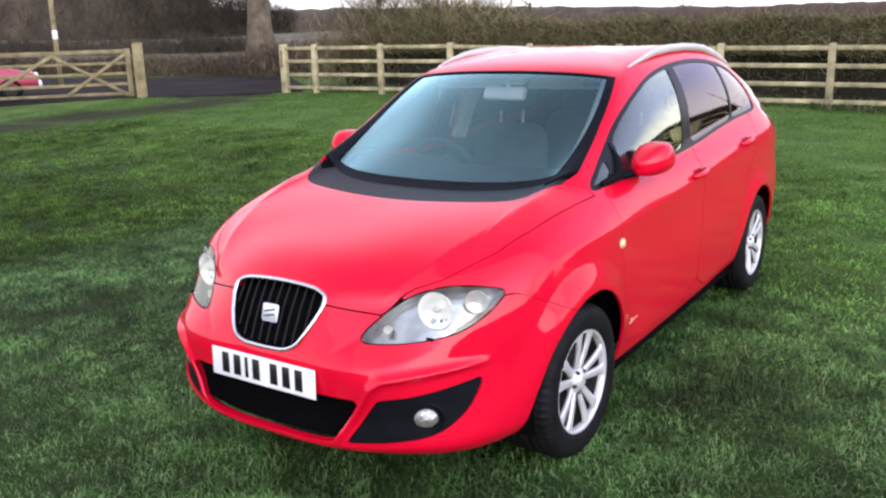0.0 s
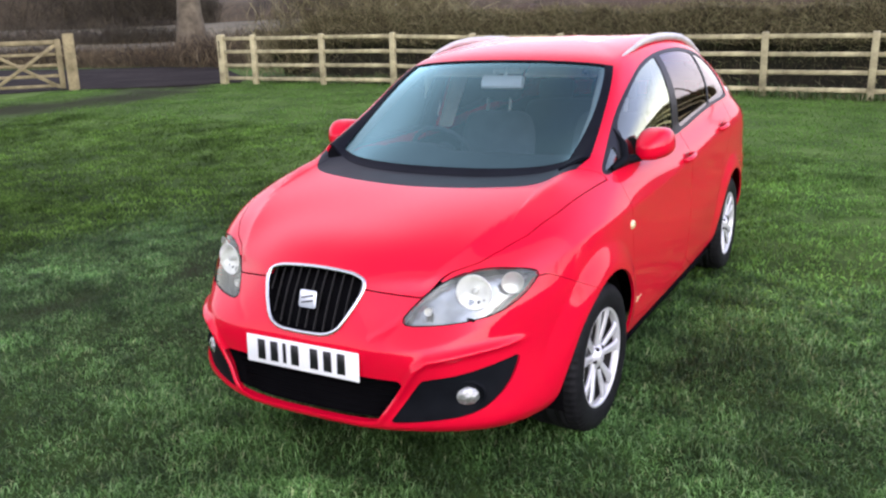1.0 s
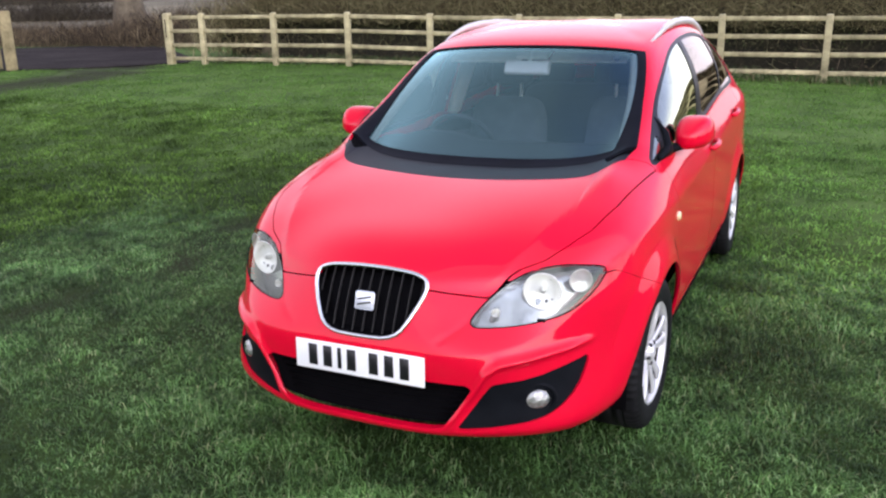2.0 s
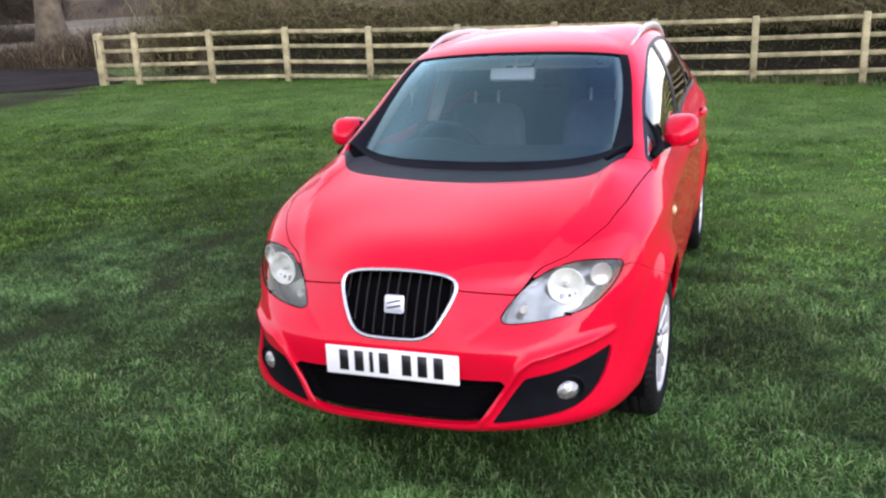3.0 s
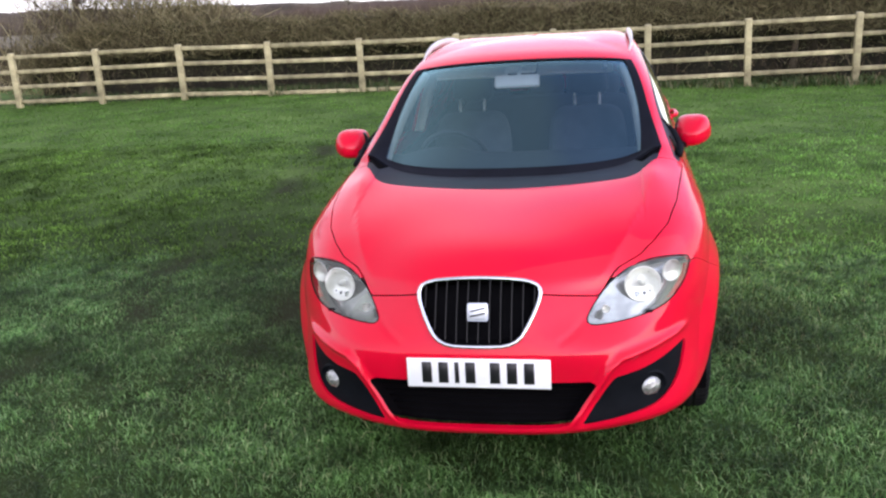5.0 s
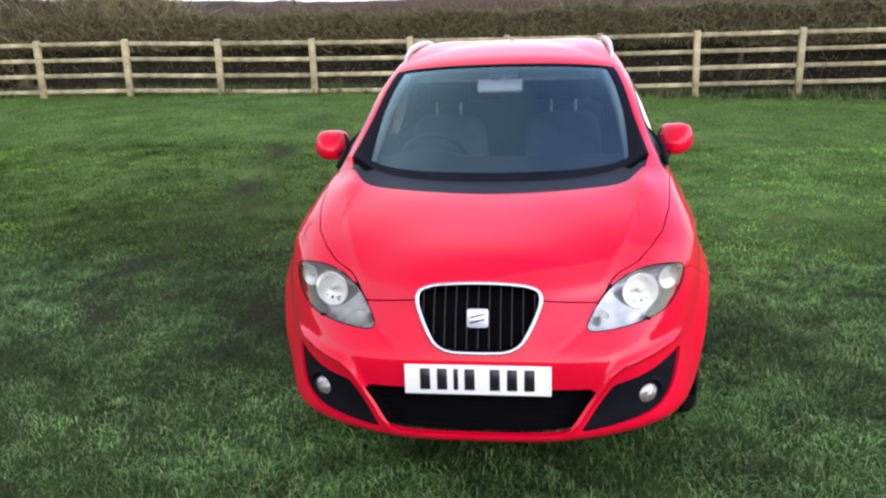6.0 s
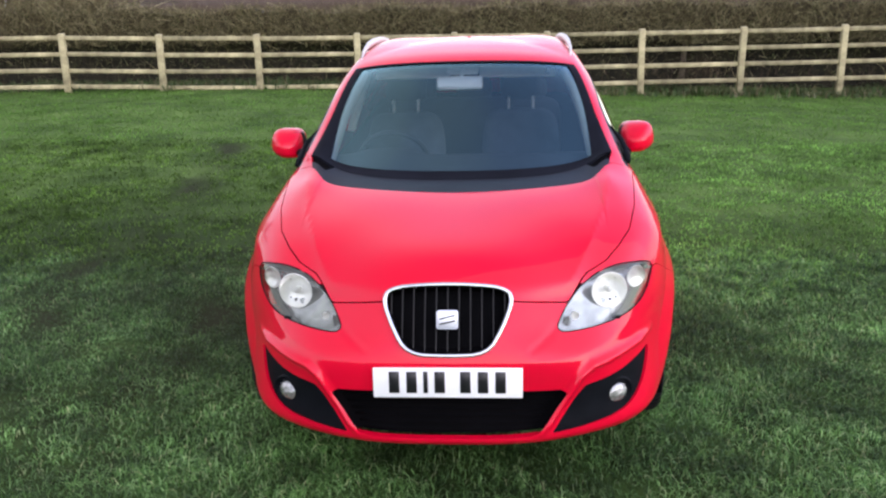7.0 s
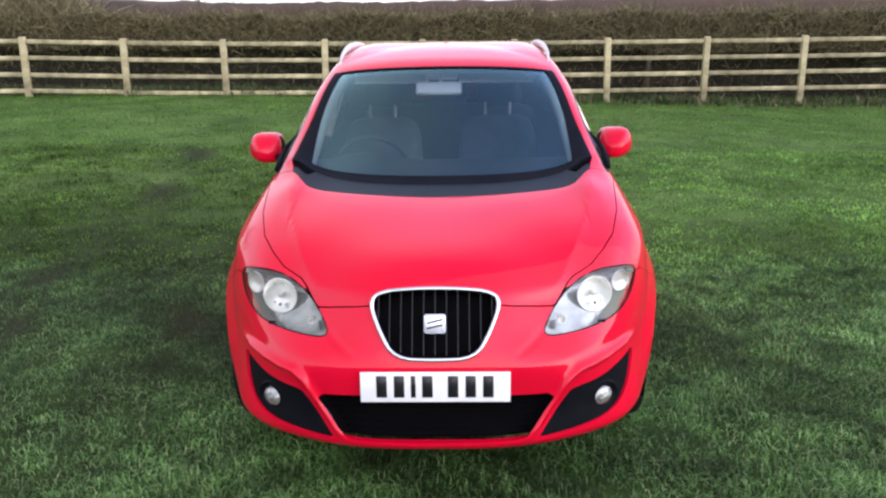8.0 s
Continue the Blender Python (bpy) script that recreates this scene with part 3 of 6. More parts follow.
def car_skin():
    """Vertices (x, y, z, nx, ny, nz, column, ring) and quads of the whole outer skin, both sides."""
    rows = np.stack([ring_curve(RINGS[n]) for n in RING_NAMES])
    low = across(rows[:K["screen"] + 1], RING_STEPS[:K["screen"]])
    high = across(rows[K["screen"]:], RING_STEPS[K["screen"]:])
    grid = np.vstack([low, high[1:]])
    s = np.concatenate([np.linspace(i, i + 1, n, endpoint=False) for i, n in enumerate(COLUMN_STEPS)] + [[len(COLUMN_STEPS)]])
    k = np.concatenate([np.linspace(i, i + 1, n, endpoint=False) for i, n in enumerate(RING_STEPS)] + [[len(RING_STEPS)]])
    grid[:, 0, 0] = grid[:, -1, 0] = 0
    full = np.concatenate([grid[:, :0:-1] * np.array((-1, 1, 1)), grid], axis=1)
    fs = np.concatenate([s[:0:-1], s])
    r, c, _ = full.shape
    # pressed lines: the raised bumper strut, the bonnet's creases
    flat = full.reshape(-1, 3)
    du = np.gradient(full, axis=1).reshape(-1, 3)
    dv = np.gradient(full, axis=0).reshape(-1, 3)
    nrm = np.cross(du, dv)
    nrm /= np.maximum(np.linalg.norm(nrm, axis=1, keepdims=True), 1e-9)
    ax = np.abs(flat[:, 0])
    front = (flat[:, 1] < 0.75)
    d = near_line(np.stack([ax, flat[:, 2]], 1), STRUT_LINE)
    lift = np.where(front, 0.023 * np.exp(-(d / 0.0135) ** 1.6) * np.clip((0.775 - ax) / 0.09, 0, 1) * np.clip((flat[:, 2] - 0.275) / 0.05, 0, 1), 0)
    # the crest along the bumper, under which the face turns down
    crest = flat[:, 2] - np.interp(ax, [p[0] for p in CREST], [p[1] for p in CREST])
    lift += np.where(front, 0.0065 * smooth_step((0.74 - ax) / 0.20) * np.where(crest > 0, np.exp(-crest / 0.050), np.exp(crest / 0.055)), 0)
    for ay in ARCH_Y:
        ar = np.hypot(flat[:, 1] - ay, flat[:, 2] - ARCH_Z)
        high, wide = (0.027, 0.095) if ay < 2 else (0.020, 0.085)
        q = np.clip((ARCH_R + 0.020 + wide - ar) / wide, 0, 1)
        lift += np.where((ax > 0.6) & (flat[:, 2] < 0.95), high * (0.8 * q + 0.2 * smooth_step(q)) * smooth_step((flat[:, 2] - 0.24) / 0.26), 0)
    # the bonnet's fold: a crisp ridge that falls faster on the wing's side
    s_out = ax - np.interp(flat[:, 1], [p[1] for p in BONNET_CREASE], [p[0] for p in BONNET_CREASE])
    on = smooth_step((flat[:, 2] - 0.74) / 0.05) * smooth_step((1.06 - flat[:, 1]) / 0.22)
    lift += np.where(flat[:, 1] < 1.12, 0.016 * on * np.where(s_out > 0, np.exp(-s_out / 0.060), np.exp(s_out / 0.15)), 0)
    # the rising shoulder line along the flank
    over = flat[:, 2] - np.interp(flat[:, 1], [p[0] for p in SHOULDER], [p[1] for p in SHOULDER])
    along_side = smooth_step((flat[:, 1] - 0.46) / 0.22) * smooth_step((4.1 - flat[:, 1]) / 0.4) * (ax > 0.6)
    lift += 0.011 * along_side * np.where(over > 0, np.exp(-over / 0.08), np.exp(over / 0.06))
    # a short fold from the lamp's inner tip
    d = near_line(np.stack([ax, flat[:, 2]], 1), [(.375, .655), (.335, .622), (.295, .598)])
    lift += np.where(front, -0.0022 * np.exp(-(d / 0.014) ** 2), 0)
    full = (flat + nrm * lift[:, None]).reshape(r, c, 3)
    du, dv = np.gradient(full, axis=1), np.gradient(full, axis=0)
    m = K_ROW["screen"]
    dv[m] = full[m] - full[m - 1]
    nrm = np.cross(du, dv)
    nrm /= np.maximum(np.linalg.norm(nrm, axis=2, keepdims=True), 1e-9)
    sk = np.stack(np.broadcast_arrays(fs[None, :], k[:, None]), axis=2)
    v = np.concatenate([full, nrm, sk], axis=2).reshape(-1, 8)
    i, j = np.meshgrid(np.arange(r - 1), np.arange(c - 1), indexing="ij")
    a = (i * c + j).ravel()
    faces = [tuple(f) for f in np.stack([a, a + 1, a + c + 1, a + c], 1).tolist()]
    return v, faces


ARCH_Y, ARCH_R, ARCH_Z = (0.893, 3.540), 0.380, 0.305


def arch(v, y):
    """Positive within a wheel opening, which reaches a little further forward near the ground."""
    reach = ARCH_R * (1 + 0.11 * np.clip((ARCH_Z + 0.12 - v[:, 2]) / 0.25, 0, 1) * (v[:, 1] < y))
    return np.where(np.abs(v[:, 0]) > 0.45, reach - np.hypot(v[:, 1] - y, v[:, 2] - ARCH_Z), -1)


STRUT_LINE = [(.318, .27), (.40, .40), (.462, .505), (.50, .532), (.60, .545), (.745, .560)]
CREST = [(0, .556), (.30, .556), (.45, .566), (.56, .590), (.66, .635), (.74, .68)]
BONNET_CREASE = [(.37, .13), (.395, .170), (.452, .252), (.509, .366), (.556, .50), (.595, .62), (.632, .80), (.672, 1.0), (.68, 1.05)]
SHOULDER = [(.44, .765), (.62, .832), (.80, .864), (1.0, .871), (1.3, .869), (1.7, .880), (2.30, .920), (3.20, .995), (4.0, 1.04)]
K_ROW = {n: sum(RING_STEPS[:i]) for n, i in K.items()}


class Skin:
    """A set of skin faces over one growing vertex table, which outlines cut in two."""
    def __init__(self, v, faces):
        self.v, self.faces = v, faces

    def cut(self, value):
        """value(v): positive within. Returns the faces within, and the faces without."""
        f = value(self.v)
        f = np.where(np.abs(f) < 1e-7, 1e-7, f)
        fl, pos = f.tolist(), (f > 0).tolist()
        ins, outs, fresh, made = [], [], [], {}
        n0 = len(self.v)

        def middle(a, b):
            key = (a, b) if a < b else (b, a)
            if key not in made:
                t = fl[key[0]] / (fl[key[0]] - fl[key[1]])
                made[key] = n0 + len(fresh)
                fresh.append(self.v[key[0]] * (1 - t) + self.v[key[1]] * t)
            return made[key]

        for face in self.faces:
            flags = [pos[i] for i in face]
            if all(flags):
                ins.append(face)
            elif not any(flags):
                outs.append(face)
            else:
                a_in, a_out = [], []
                for q, i in enumerate(face):
                    j = face[(q + 1) % len(face)]
                    (a_in if pos[i] else a_out).append(i)
                    if pos[i] != pos[j]:
                        m = middle(i, j)
                        a_in.append(m)
                        a_out.append(m)
                if len(a_in) > 2:
                    ins.append(tuple(a_in))
                if len(a_out) > 2:
                    outs.append(tuple(a_out))
        if fresh:
            self.v = np.vstack([self.v, np.array(fresh)])
        return ins, outs


def panel(name, skin, faces, mat, parent, label="", shift=0.0, skirt=0.012):
    """One panel of the skin as a mesh: moved along its normal by shift, with edges folded inwards by skirt."""
    if not faces:
        return None
    used = sorted({i for f in faces for i in f})
    where = {i: n for n, i in enumerate(used)}
    v = skin.v[used]
    p = v[:, :3] + v[:, 3:6] * shift
    nrm = v[:, 3:6] / np.maximum(np.linalg.norm(v[:, 3:6], axis=1, keepdims=True), 1e-9)
    out = [tuple(where[i] for i in f) for f in faces]
    verts, normals = p.tolist(), nrm.tolist()
    if skirt:
        count = {}
        for f in out:
            for a, b in zip(f, f[1:] + f[:1]):
                count[(a, b)] = count.get((a, b), 0) + 1
        for (a, b) in [e for e in count if (e[1], e[0]) not in count]:
            pa, pb = p[a], p[b]
            qa, qb = pa - nrm[a] * skirt, pb - nrm[b] * skirt
            side = np.cross(pb - pa, nrm[a])
            if np.linalg.norm(side) < 1e-9:
                continue
            side /= np.linalg.norm(side)
            n = len(verts)
            verts += [pa.tolist(), qa.tolist(), qb.tolist(), pb.tolist()]
            normals += [side.tolist()] * 4
            out.append((n, n + 1, n + 2, n + 3))
    me = bpy.data.meshes.new(name)
    me.from_pydata(verts, [], out)
    me.shade_smooth()
    me.normals_split_custom_set_from_vertices(normals)
    me.materials.append(mat)
    ob = new(name, me)
    ob.parent = parent
    return tagged(ob, label)


# outlines: lamp, grille and openings from the front (x, z); windows and doors from the side (y, z)
LAMP = rounded([(.372, .640), (.405, .700), (.452, .750), (.50, .785), (.56, .808), (.64, .818), (.72, .808), (.768, .790), (.752, .742), (.722, .703), (.676, .668), (.60, .650), (.50, .640)], 2)
GRILLE = rounded([(0, .587), (.140, .592), (.192, .672), (.231, .762), (.198, .795), (.10, .806), (0, .809), (-.10, .806), (-.198, .795), (-.231, .762), (-.192, .672), (-.140, .592)], 2)
INTAKE = rounded([(-.425, .452), (-.30, .452), (.30, .452), (.425, .452), (.395, .405), (.335, .315), (.31, .286), (.20, .284), (-.20, .284), (-.31, .286), (-.335, .315), (-.395, .405)], 1)
FOG = rounded([(.470, .448), (.492, .462), (.60, .472), (.71, .500), (.742, .512), (.740, .47), (.722, .40), (.68, .345), (.62, .312), (.50, .293), (.40, .285), (.362, .286), (.385, .32)], 1)
WINDOWS = rounded([(1.12, 1.018), (1.32, 1.035), (2.3, 1.052), (3.1, 1.128), (3.58, 1.146), (3.70, 1.160), (3.715, 1.25), (3.67, 1.350), (3.52, 1.432), (3.25, 1.477), (2.9, 1.505), (2.5, 1.497), (2.2, 1.466), (1.95, 1.408), (1.66, 1.300), (1.40, 1.165)], 2)
# each pane lies between two leaning lines: (y at z = 1.05, y at z = 1.50)
PANES = {
    "quarter_light": ((0.9, 0.9), (1.36, 1.47)),
    "front_window": ((1.46, 1.58), (2.275, 2.405)),
    "rear_window": ((2.405, 2.50), (3.135, 3.255)),
    "rear_quarter": ((3.165, 3.290), (4.2, 4.2)),
}


def pane_value(v, lines, edge=0.017):
    """Positive within a pane: inside the window band, between its leaning lines."""
    (a0, a1), (b0, b1) = lines
    q = (v[:, 2] - 1.05) / 0.45
    return np.minimum(inside(v[:, [1, 2]], WINDOWS) - edge, np.minimum(v[:, 1] - a0 - (a1 - a0) * q, b0 + (b1 - b0) * q - v[:, 1]))


BONNET_SIDE = [(.40, .14), (.50, .27), (.576, .337), (.63, .415), (.686, .53), (.731, .717), (.758, .924), (.79, 1.2)]

car = tagged(empty("car", pose(0, 0, 0, 0, 0, 0.25)), "glossy red estate car with roof rails parked on the grass", "car")
skin = Skin(*car_skin())
A = np.abs


def cut_off(value):
    ins, outs = skin.cut(value)
    skin.faces = outs
    return ins


def region(faces, value):
    """Cuts a set of faces taken from the skin further."""
    keep, skin.faces = skin.faces, faces
    ins, outs = skin.cut(value)
    skin.faces = keep
    return ins, outs


# windscreen with its black edging, cowl
screen = cut_off(lambda v: np.minimum(np.minimum(4.0 + 0.30 * np.clip(1 - 0.9 * (v[:, 7] - K["screen"]), 0, 1) - v[:, 6], v[:, 7] - K["screen"]), K["roof_edge"] - v[:, 7]))
pane, edging = region(screen, lambda v: np.minimum(np.minimum(3.00 + 0.07 * (v[:, 7] - K["screen"]) - v[:, 6], v[:, 7] - K["screen"] - 0.13), K["roof_edge"] - 0.025 - v[:, 7]))
panel("windscreen", skin, pane, GLASS, car, "tinted windscreen reflecting the sky", shift=-0.007, skirt=0).visible_shadow = False
panel("windscreen_surround", skin, edging, FRIT, car, "black windscreen edging", skirt=0.03)
cowl = cut_off(lambda v: np.minimum(np.minimum(4.0 + 0.30 * np.clip(v[:, 7] - K["cowl"], 0, 1) - v[:, 6], v[:, 7] - K["cowl"]), K["screen"] - v[:, 7]))
# gap beside the cowl: a shallow panel with its shade painted black
pocket, cowl = region(cowl, lambda v: np.minimum(0.2 * (v[:, 7] - K["cowl"] - 0.45), A(v[:, 0]) - 0.575 - 0.06 * (K["screen"] - v[:, 7])))
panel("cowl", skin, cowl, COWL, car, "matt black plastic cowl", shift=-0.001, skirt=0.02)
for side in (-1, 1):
    panel("cowl_pocket_shade", skin, [f for f in pocket if skin.v[f[0], 0] * side > 0], DARK, car, "black panel for the shaded gap beside the wiper cowl", shift=-0.012, skirt=0)
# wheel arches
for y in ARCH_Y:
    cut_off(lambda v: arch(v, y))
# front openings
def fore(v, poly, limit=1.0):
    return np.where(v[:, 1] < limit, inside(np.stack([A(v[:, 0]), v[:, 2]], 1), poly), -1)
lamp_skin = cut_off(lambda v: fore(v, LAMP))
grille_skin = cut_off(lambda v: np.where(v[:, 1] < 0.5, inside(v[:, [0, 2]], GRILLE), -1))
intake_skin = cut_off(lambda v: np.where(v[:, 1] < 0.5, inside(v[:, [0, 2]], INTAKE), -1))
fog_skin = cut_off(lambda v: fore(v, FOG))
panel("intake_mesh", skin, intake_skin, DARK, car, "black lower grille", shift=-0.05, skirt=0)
for side in (-1, 1):
    fs = [f for f in fog_skin if skin.v[f[0], 0] * side > 0]
    panel("fog_surround", skin, fs, BLACK, car, "black fog lamp surround", shift=-0.010, skirt=0)
# side windows
win = cut_off(lambda v: np.where((A(v[:, 0]) > 0.5) & (v[:, 6] > 4.0), inside(v[:, [1, 2]], WINDOWS), -1))
for side in (-1, 1):
    left = [f for f in win if skin.v[f[0], 0] * side > 0]
    for pname, lines in PANES.items():
        ins, left = region(left, lambda v: pane_value(v, lines))
        clear = pname in ("front_window", "quarter_light")
        panel(pname, skin, ins, SIDE_GLASS if clear else PRIVACY, car, shift=-0.006, skirt=0).visible_shadow = False
    panel("window_frame", skin, left, FRAME, car, "black window frame", shift=-0.002, skirt=0.012)
# shut lines: each panel is cut free and a narrow strip round it dropped
GAP = 0.0045


def largest_piece(faces):
    """Keeps the faces that hang together with most others."""
    root = {}

    def find(i):
        while root.setdefault(i, i) != i:
            root[i] = root[root[i]]
            i = root[i]
        return i

    sides = {}
    for n, f in enumerate(faces):
        for a, b in zip(f, f[1:] + f[:1]):
            key = (a, b) if a < b else (b, a)
            root[find(n)] = find(sides.setdefault(key, n))
    groups = [find(n) for n in range(len(faces))]
    best = max(set(groups), key=groups.count)
    return [f for f, g in zip(faces, groups) if g == best]


def free_panel(name, value, mat, label, gap=GAP, skirt=0.012, smallest=0):
    """Cuts a panel out of the skin by a signed value, and drops a strip of the gap's width round it."""
    faces = cut_off(value)
    cut_off(lambda v: value(v) + gap)
    if smallest:
        faces = largest_piece(faces)
    return panel(name, skin, faces, mat, car, label, skirt=skirt)


BONNET_X, BONNET_Y = [p[0] for p in BONNET_SIDE], [p[1] for p in BONNET_SIDE]
free_panel("bonnet", lambda v: np.minimum(np.minimum(np.interp(v[:, 1], BONNET_Y, BONNET_X) - A(v[:, 0]), v[:, 2] - 0.754 + 0.13 * np.clip(A(v[:, 0]) - 0.22, 0, 0.2)), np.minimum(0.12 * (K["cowl"] + 0.05 - v[:, 7]), 1.16 - v[:, 1])), PAINT, "red bonnet with two pressed creases")
free_panel("front_bumper", lambda v: np.minimum(np.minimum(0.485 + (0.775 - v[:, 2]) * 2.1, 0.88) - v[:, 1], 0.772 - v[:, 2]), PAINT, "red front bumper", gap=0.0045, skirt=0.03, smallest=1)
DOORS = {
    "front_door": rounded([(1.40, .285), (1.34, .42), (1.29, .62), (1.265, .82), (1.25, .99), (1.25, 1.30), (2.38, 1.30), (2.38, .95), (2.36, .60), (2.34, .285)], 1),
    "rear_door": rounded([(2.352, .285), (2.372, .60), (2.392, .95), (2.392, 1.30), (3.50, 1.30), (3.50, 1.12), (3.40, .90), (3.16, .66), (3.08, .50), (3.04, .285)], 1),
}
for side in (-1, 1):
    for dname, poly in DOORS.items():
        free_panel(dname, lambda v: np.minimum(np.minimum(inside(v[:, [1, 2]], poly), side * v[:, 0] - 0.3), 0.2 * (K["screen"] - 0.1 - v[:, 7])), PAINT, "red door", gap=0.0035)
TAIL_LAMP = rounded([(3.80, 1.13), (3.765, 1.20), (3.775, 1.31), (3.82, 1.385), (4.1, 1.38), (4.4, 1.15), (4.4, .95), (4.15, .93), (3.95, 1.03)], 1)
for side in (-1, 1):
    faces = cut_off(lambda v: np.minimum(np.minimum(inside(v[:, [1, 2]], TAIL_LAMP), side * v[:, 0] - 0.48), v[:, 1] - 3.6))
    panel("tail_lamp", skin, faces, TAIL_RED, car, "dark red rear lamp")
rear_glass = cut_off(lambda v: np.where(v[:, 6] > 10.15, np.minimum(v[:, 7] - K["screen"] - 0.1, K["roof_edge"] - 0.15 - v[:, 7]) * 0.2, -1))
panel("rear_screen", skin, rear_glass, PRIVACY, car, "dark tailgate glass", shift=-0.004, skirt=0)
body = panel("body", skin, skin.faces, PAINT, car, "glossy red bodywork")
# shell behind gaps and openings, coloured black for their shade; pale lining under roof
inner = Skin(*car_skin())
roof_faces = [f for f in inner.faces if inner.v[f[0], 7] >= K["roof_edge"] + 0.2]
inner.faces = [f for f in inner.faces if inner.v[f[0], 7] < K["cowl"] and not (inner.v[f[0], 6] < 4 and inner.v[f[0], 7] > K["hood"] + 0.6)]
for y in ARCH_Y:
    _, inner.faces = inner.cut(lambda v: arch(v, y))
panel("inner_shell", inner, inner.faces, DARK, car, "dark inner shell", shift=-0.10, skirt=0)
panel("roof_lining", inner, roof_faces, LINING, car, "pale grey roof lining", shift=-0.035, skirt=0)
# pale covers inside the windscreen pillars
for side in (-1, 1):
    part("pillar_cover", tube_bm([(side * .612, 1.21, 1.045), (side * .606, 1.36, 1.135), (side * .592, 1.55, 1.245), (side * .562, 1.72, 1.345), (side * .525, 1.87, 1.425)], [.016, .022, .026, .026, .022], 10), PILLAR, car, "pale grey pillar cover")
# pillar trims between the side windows, seen from within
for side in (-1, 1):
    lw = [f for f in win if skin.v[f[0], 0] * side > 0]
    for lines in PANES.values():
        _, lw = region(lw, lambda v: pane_value(v, lines))
    panel("pillar_trim", skin, lw, CABIN, car, "dark grey pillar trim", shift=-0.03, skirt=0)

# ---- places on the skin ----
BASE_V, _ = car_skin()
FRONT_V = BASE_V[(BASE_V[:, 1] < 0.75) & (BASE_V[:, 7] < K["hood"])]
SIDE_V = BASE_V[(BASE_V[:, 0] > 0.4) & (BASE_V[:, 6] > 4)]


def nose(x, z):
    """Depth and normal of the front skin at (x, z)."""
    d = np.hypot(FRONT_V[:, 0] - x, FRONT_V[:, 2] - z) + 0.05 * np.maximum(FRONT_V[:, 1] - 0.5, 0)
    i = np.argsort(d)[:6]
    w = 1 / (d[i] + 1e-3) ** 2
    w /= w.sum()
    return float(w @ FRONT_V[i, 1]), Vector(w @ FRONT_V[i, 3:6]).normalized()


def flank(y, z):
    """Half width and normal of the side skin at (y, z)."""
    d = np.hypot(SIDE_V[:, 1] - y, SIDE_V[:, 2] - z)
    i = np.argsort(d)[:6]
    w = 1 / (d[i] + 1e-3) ** 2
    w /= w.sum()
    return float(w @ SIDE_V[i, 0]), Vector(w @ SIDE_V[i, 3:6]).normalized()


ROOF_V = BASE_V[(BASE_V[:, 7] > K["waist"] + .3) & (BASE_V[:, 0] > .2)]


def roof_height(x, y):
    """Height of the roof skin over (x, y)."""
    d = np.hypot(ROOF_V[:, 0] - x, ROOF_V[:, 1] - y)
    i = np.argsort(d)[:6]
    w = 1 / (d[i] + 1e-3) ** 2
    return float(w @ ROOF_V[i, 2] / w.sum())


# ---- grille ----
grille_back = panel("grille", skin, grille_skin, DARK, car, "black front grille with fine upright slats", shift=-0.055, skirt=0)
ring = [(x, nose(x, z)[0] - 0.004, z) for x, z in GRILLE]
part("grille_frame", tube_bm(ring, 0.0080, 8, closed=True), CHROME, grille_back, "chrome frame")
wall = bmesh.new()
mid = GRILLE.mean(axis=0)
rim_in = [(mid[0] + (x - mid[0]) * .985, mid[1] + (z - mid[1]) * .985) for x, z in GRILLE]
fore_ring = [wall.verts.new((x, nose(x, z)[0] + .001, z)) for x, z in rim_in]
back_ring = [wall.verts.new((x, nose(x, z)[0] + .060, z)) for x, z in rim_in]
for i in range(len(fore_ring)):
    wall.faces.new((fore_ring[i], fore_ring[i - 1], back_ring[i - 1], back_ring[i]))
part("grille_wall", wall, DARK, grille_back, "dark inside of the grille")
gx = [-0.2 + i * 0.04 for i in range(11)]
for x in gx:
    zs = np.linspace(.55, .84, 120)
    ok = zs[inside(np.stack([np.full(120, x), zs], 1), GRILLE) > 0.006]
    if len(ok) < 5:
        continue
    z0, z1 = ok[0], ok[-1]
    bm = bmesh.new()
    rows = []
    for q in np.linspace(0, 1, 6):
        z = z0 + (z1 - z0) * q
        y = nose(x, z)[0] + 0.012
        rows.append([bm.verts.new(p) for p in ((x - .0016, y, z), (x + .0016, y, z), (x + .0016, y + .008, z), (x - .0016, y + .008, z))])
    for a, b in zip(rows[:-1], rows[1:]):
        for k in range(4):
            bm.faces.new((a[k], a[(k + 1) % 4], b[(k + 1) % 4], b[k]))
    part("slat", bm, SLAT, grille_back, smooth=False)
# the maker's badge: a plain chrome tile with two slanting grooves
by = nose(0, .70)[0] - 0.004
badge = part("badge", box_bm(.076, .012, .066, pose(0, by, .702, -14), .009, 3), BADGE, grille_back, "plain chrome badge")
for dz in (-.008, .010):
    part("badge_groove", box_bm(.058, .003, .006, pose(0, by - .0068 + dz * .25, .702 + dz, -14, -14, 0), .001, 1), SLAT, badge)

# ---- lower grille bars ----
for i in range(7):
    z = .300 + i * .022
    half = float(np.interp(z, [.286, .45], [.30, .41]))
    pts = [(x, nose(x, z)[0] + .042, z) for x in np.linspace(-half, half, 9)]
    part("grille_bar", tube_bm(pts, .0040, 6), DARK, car)

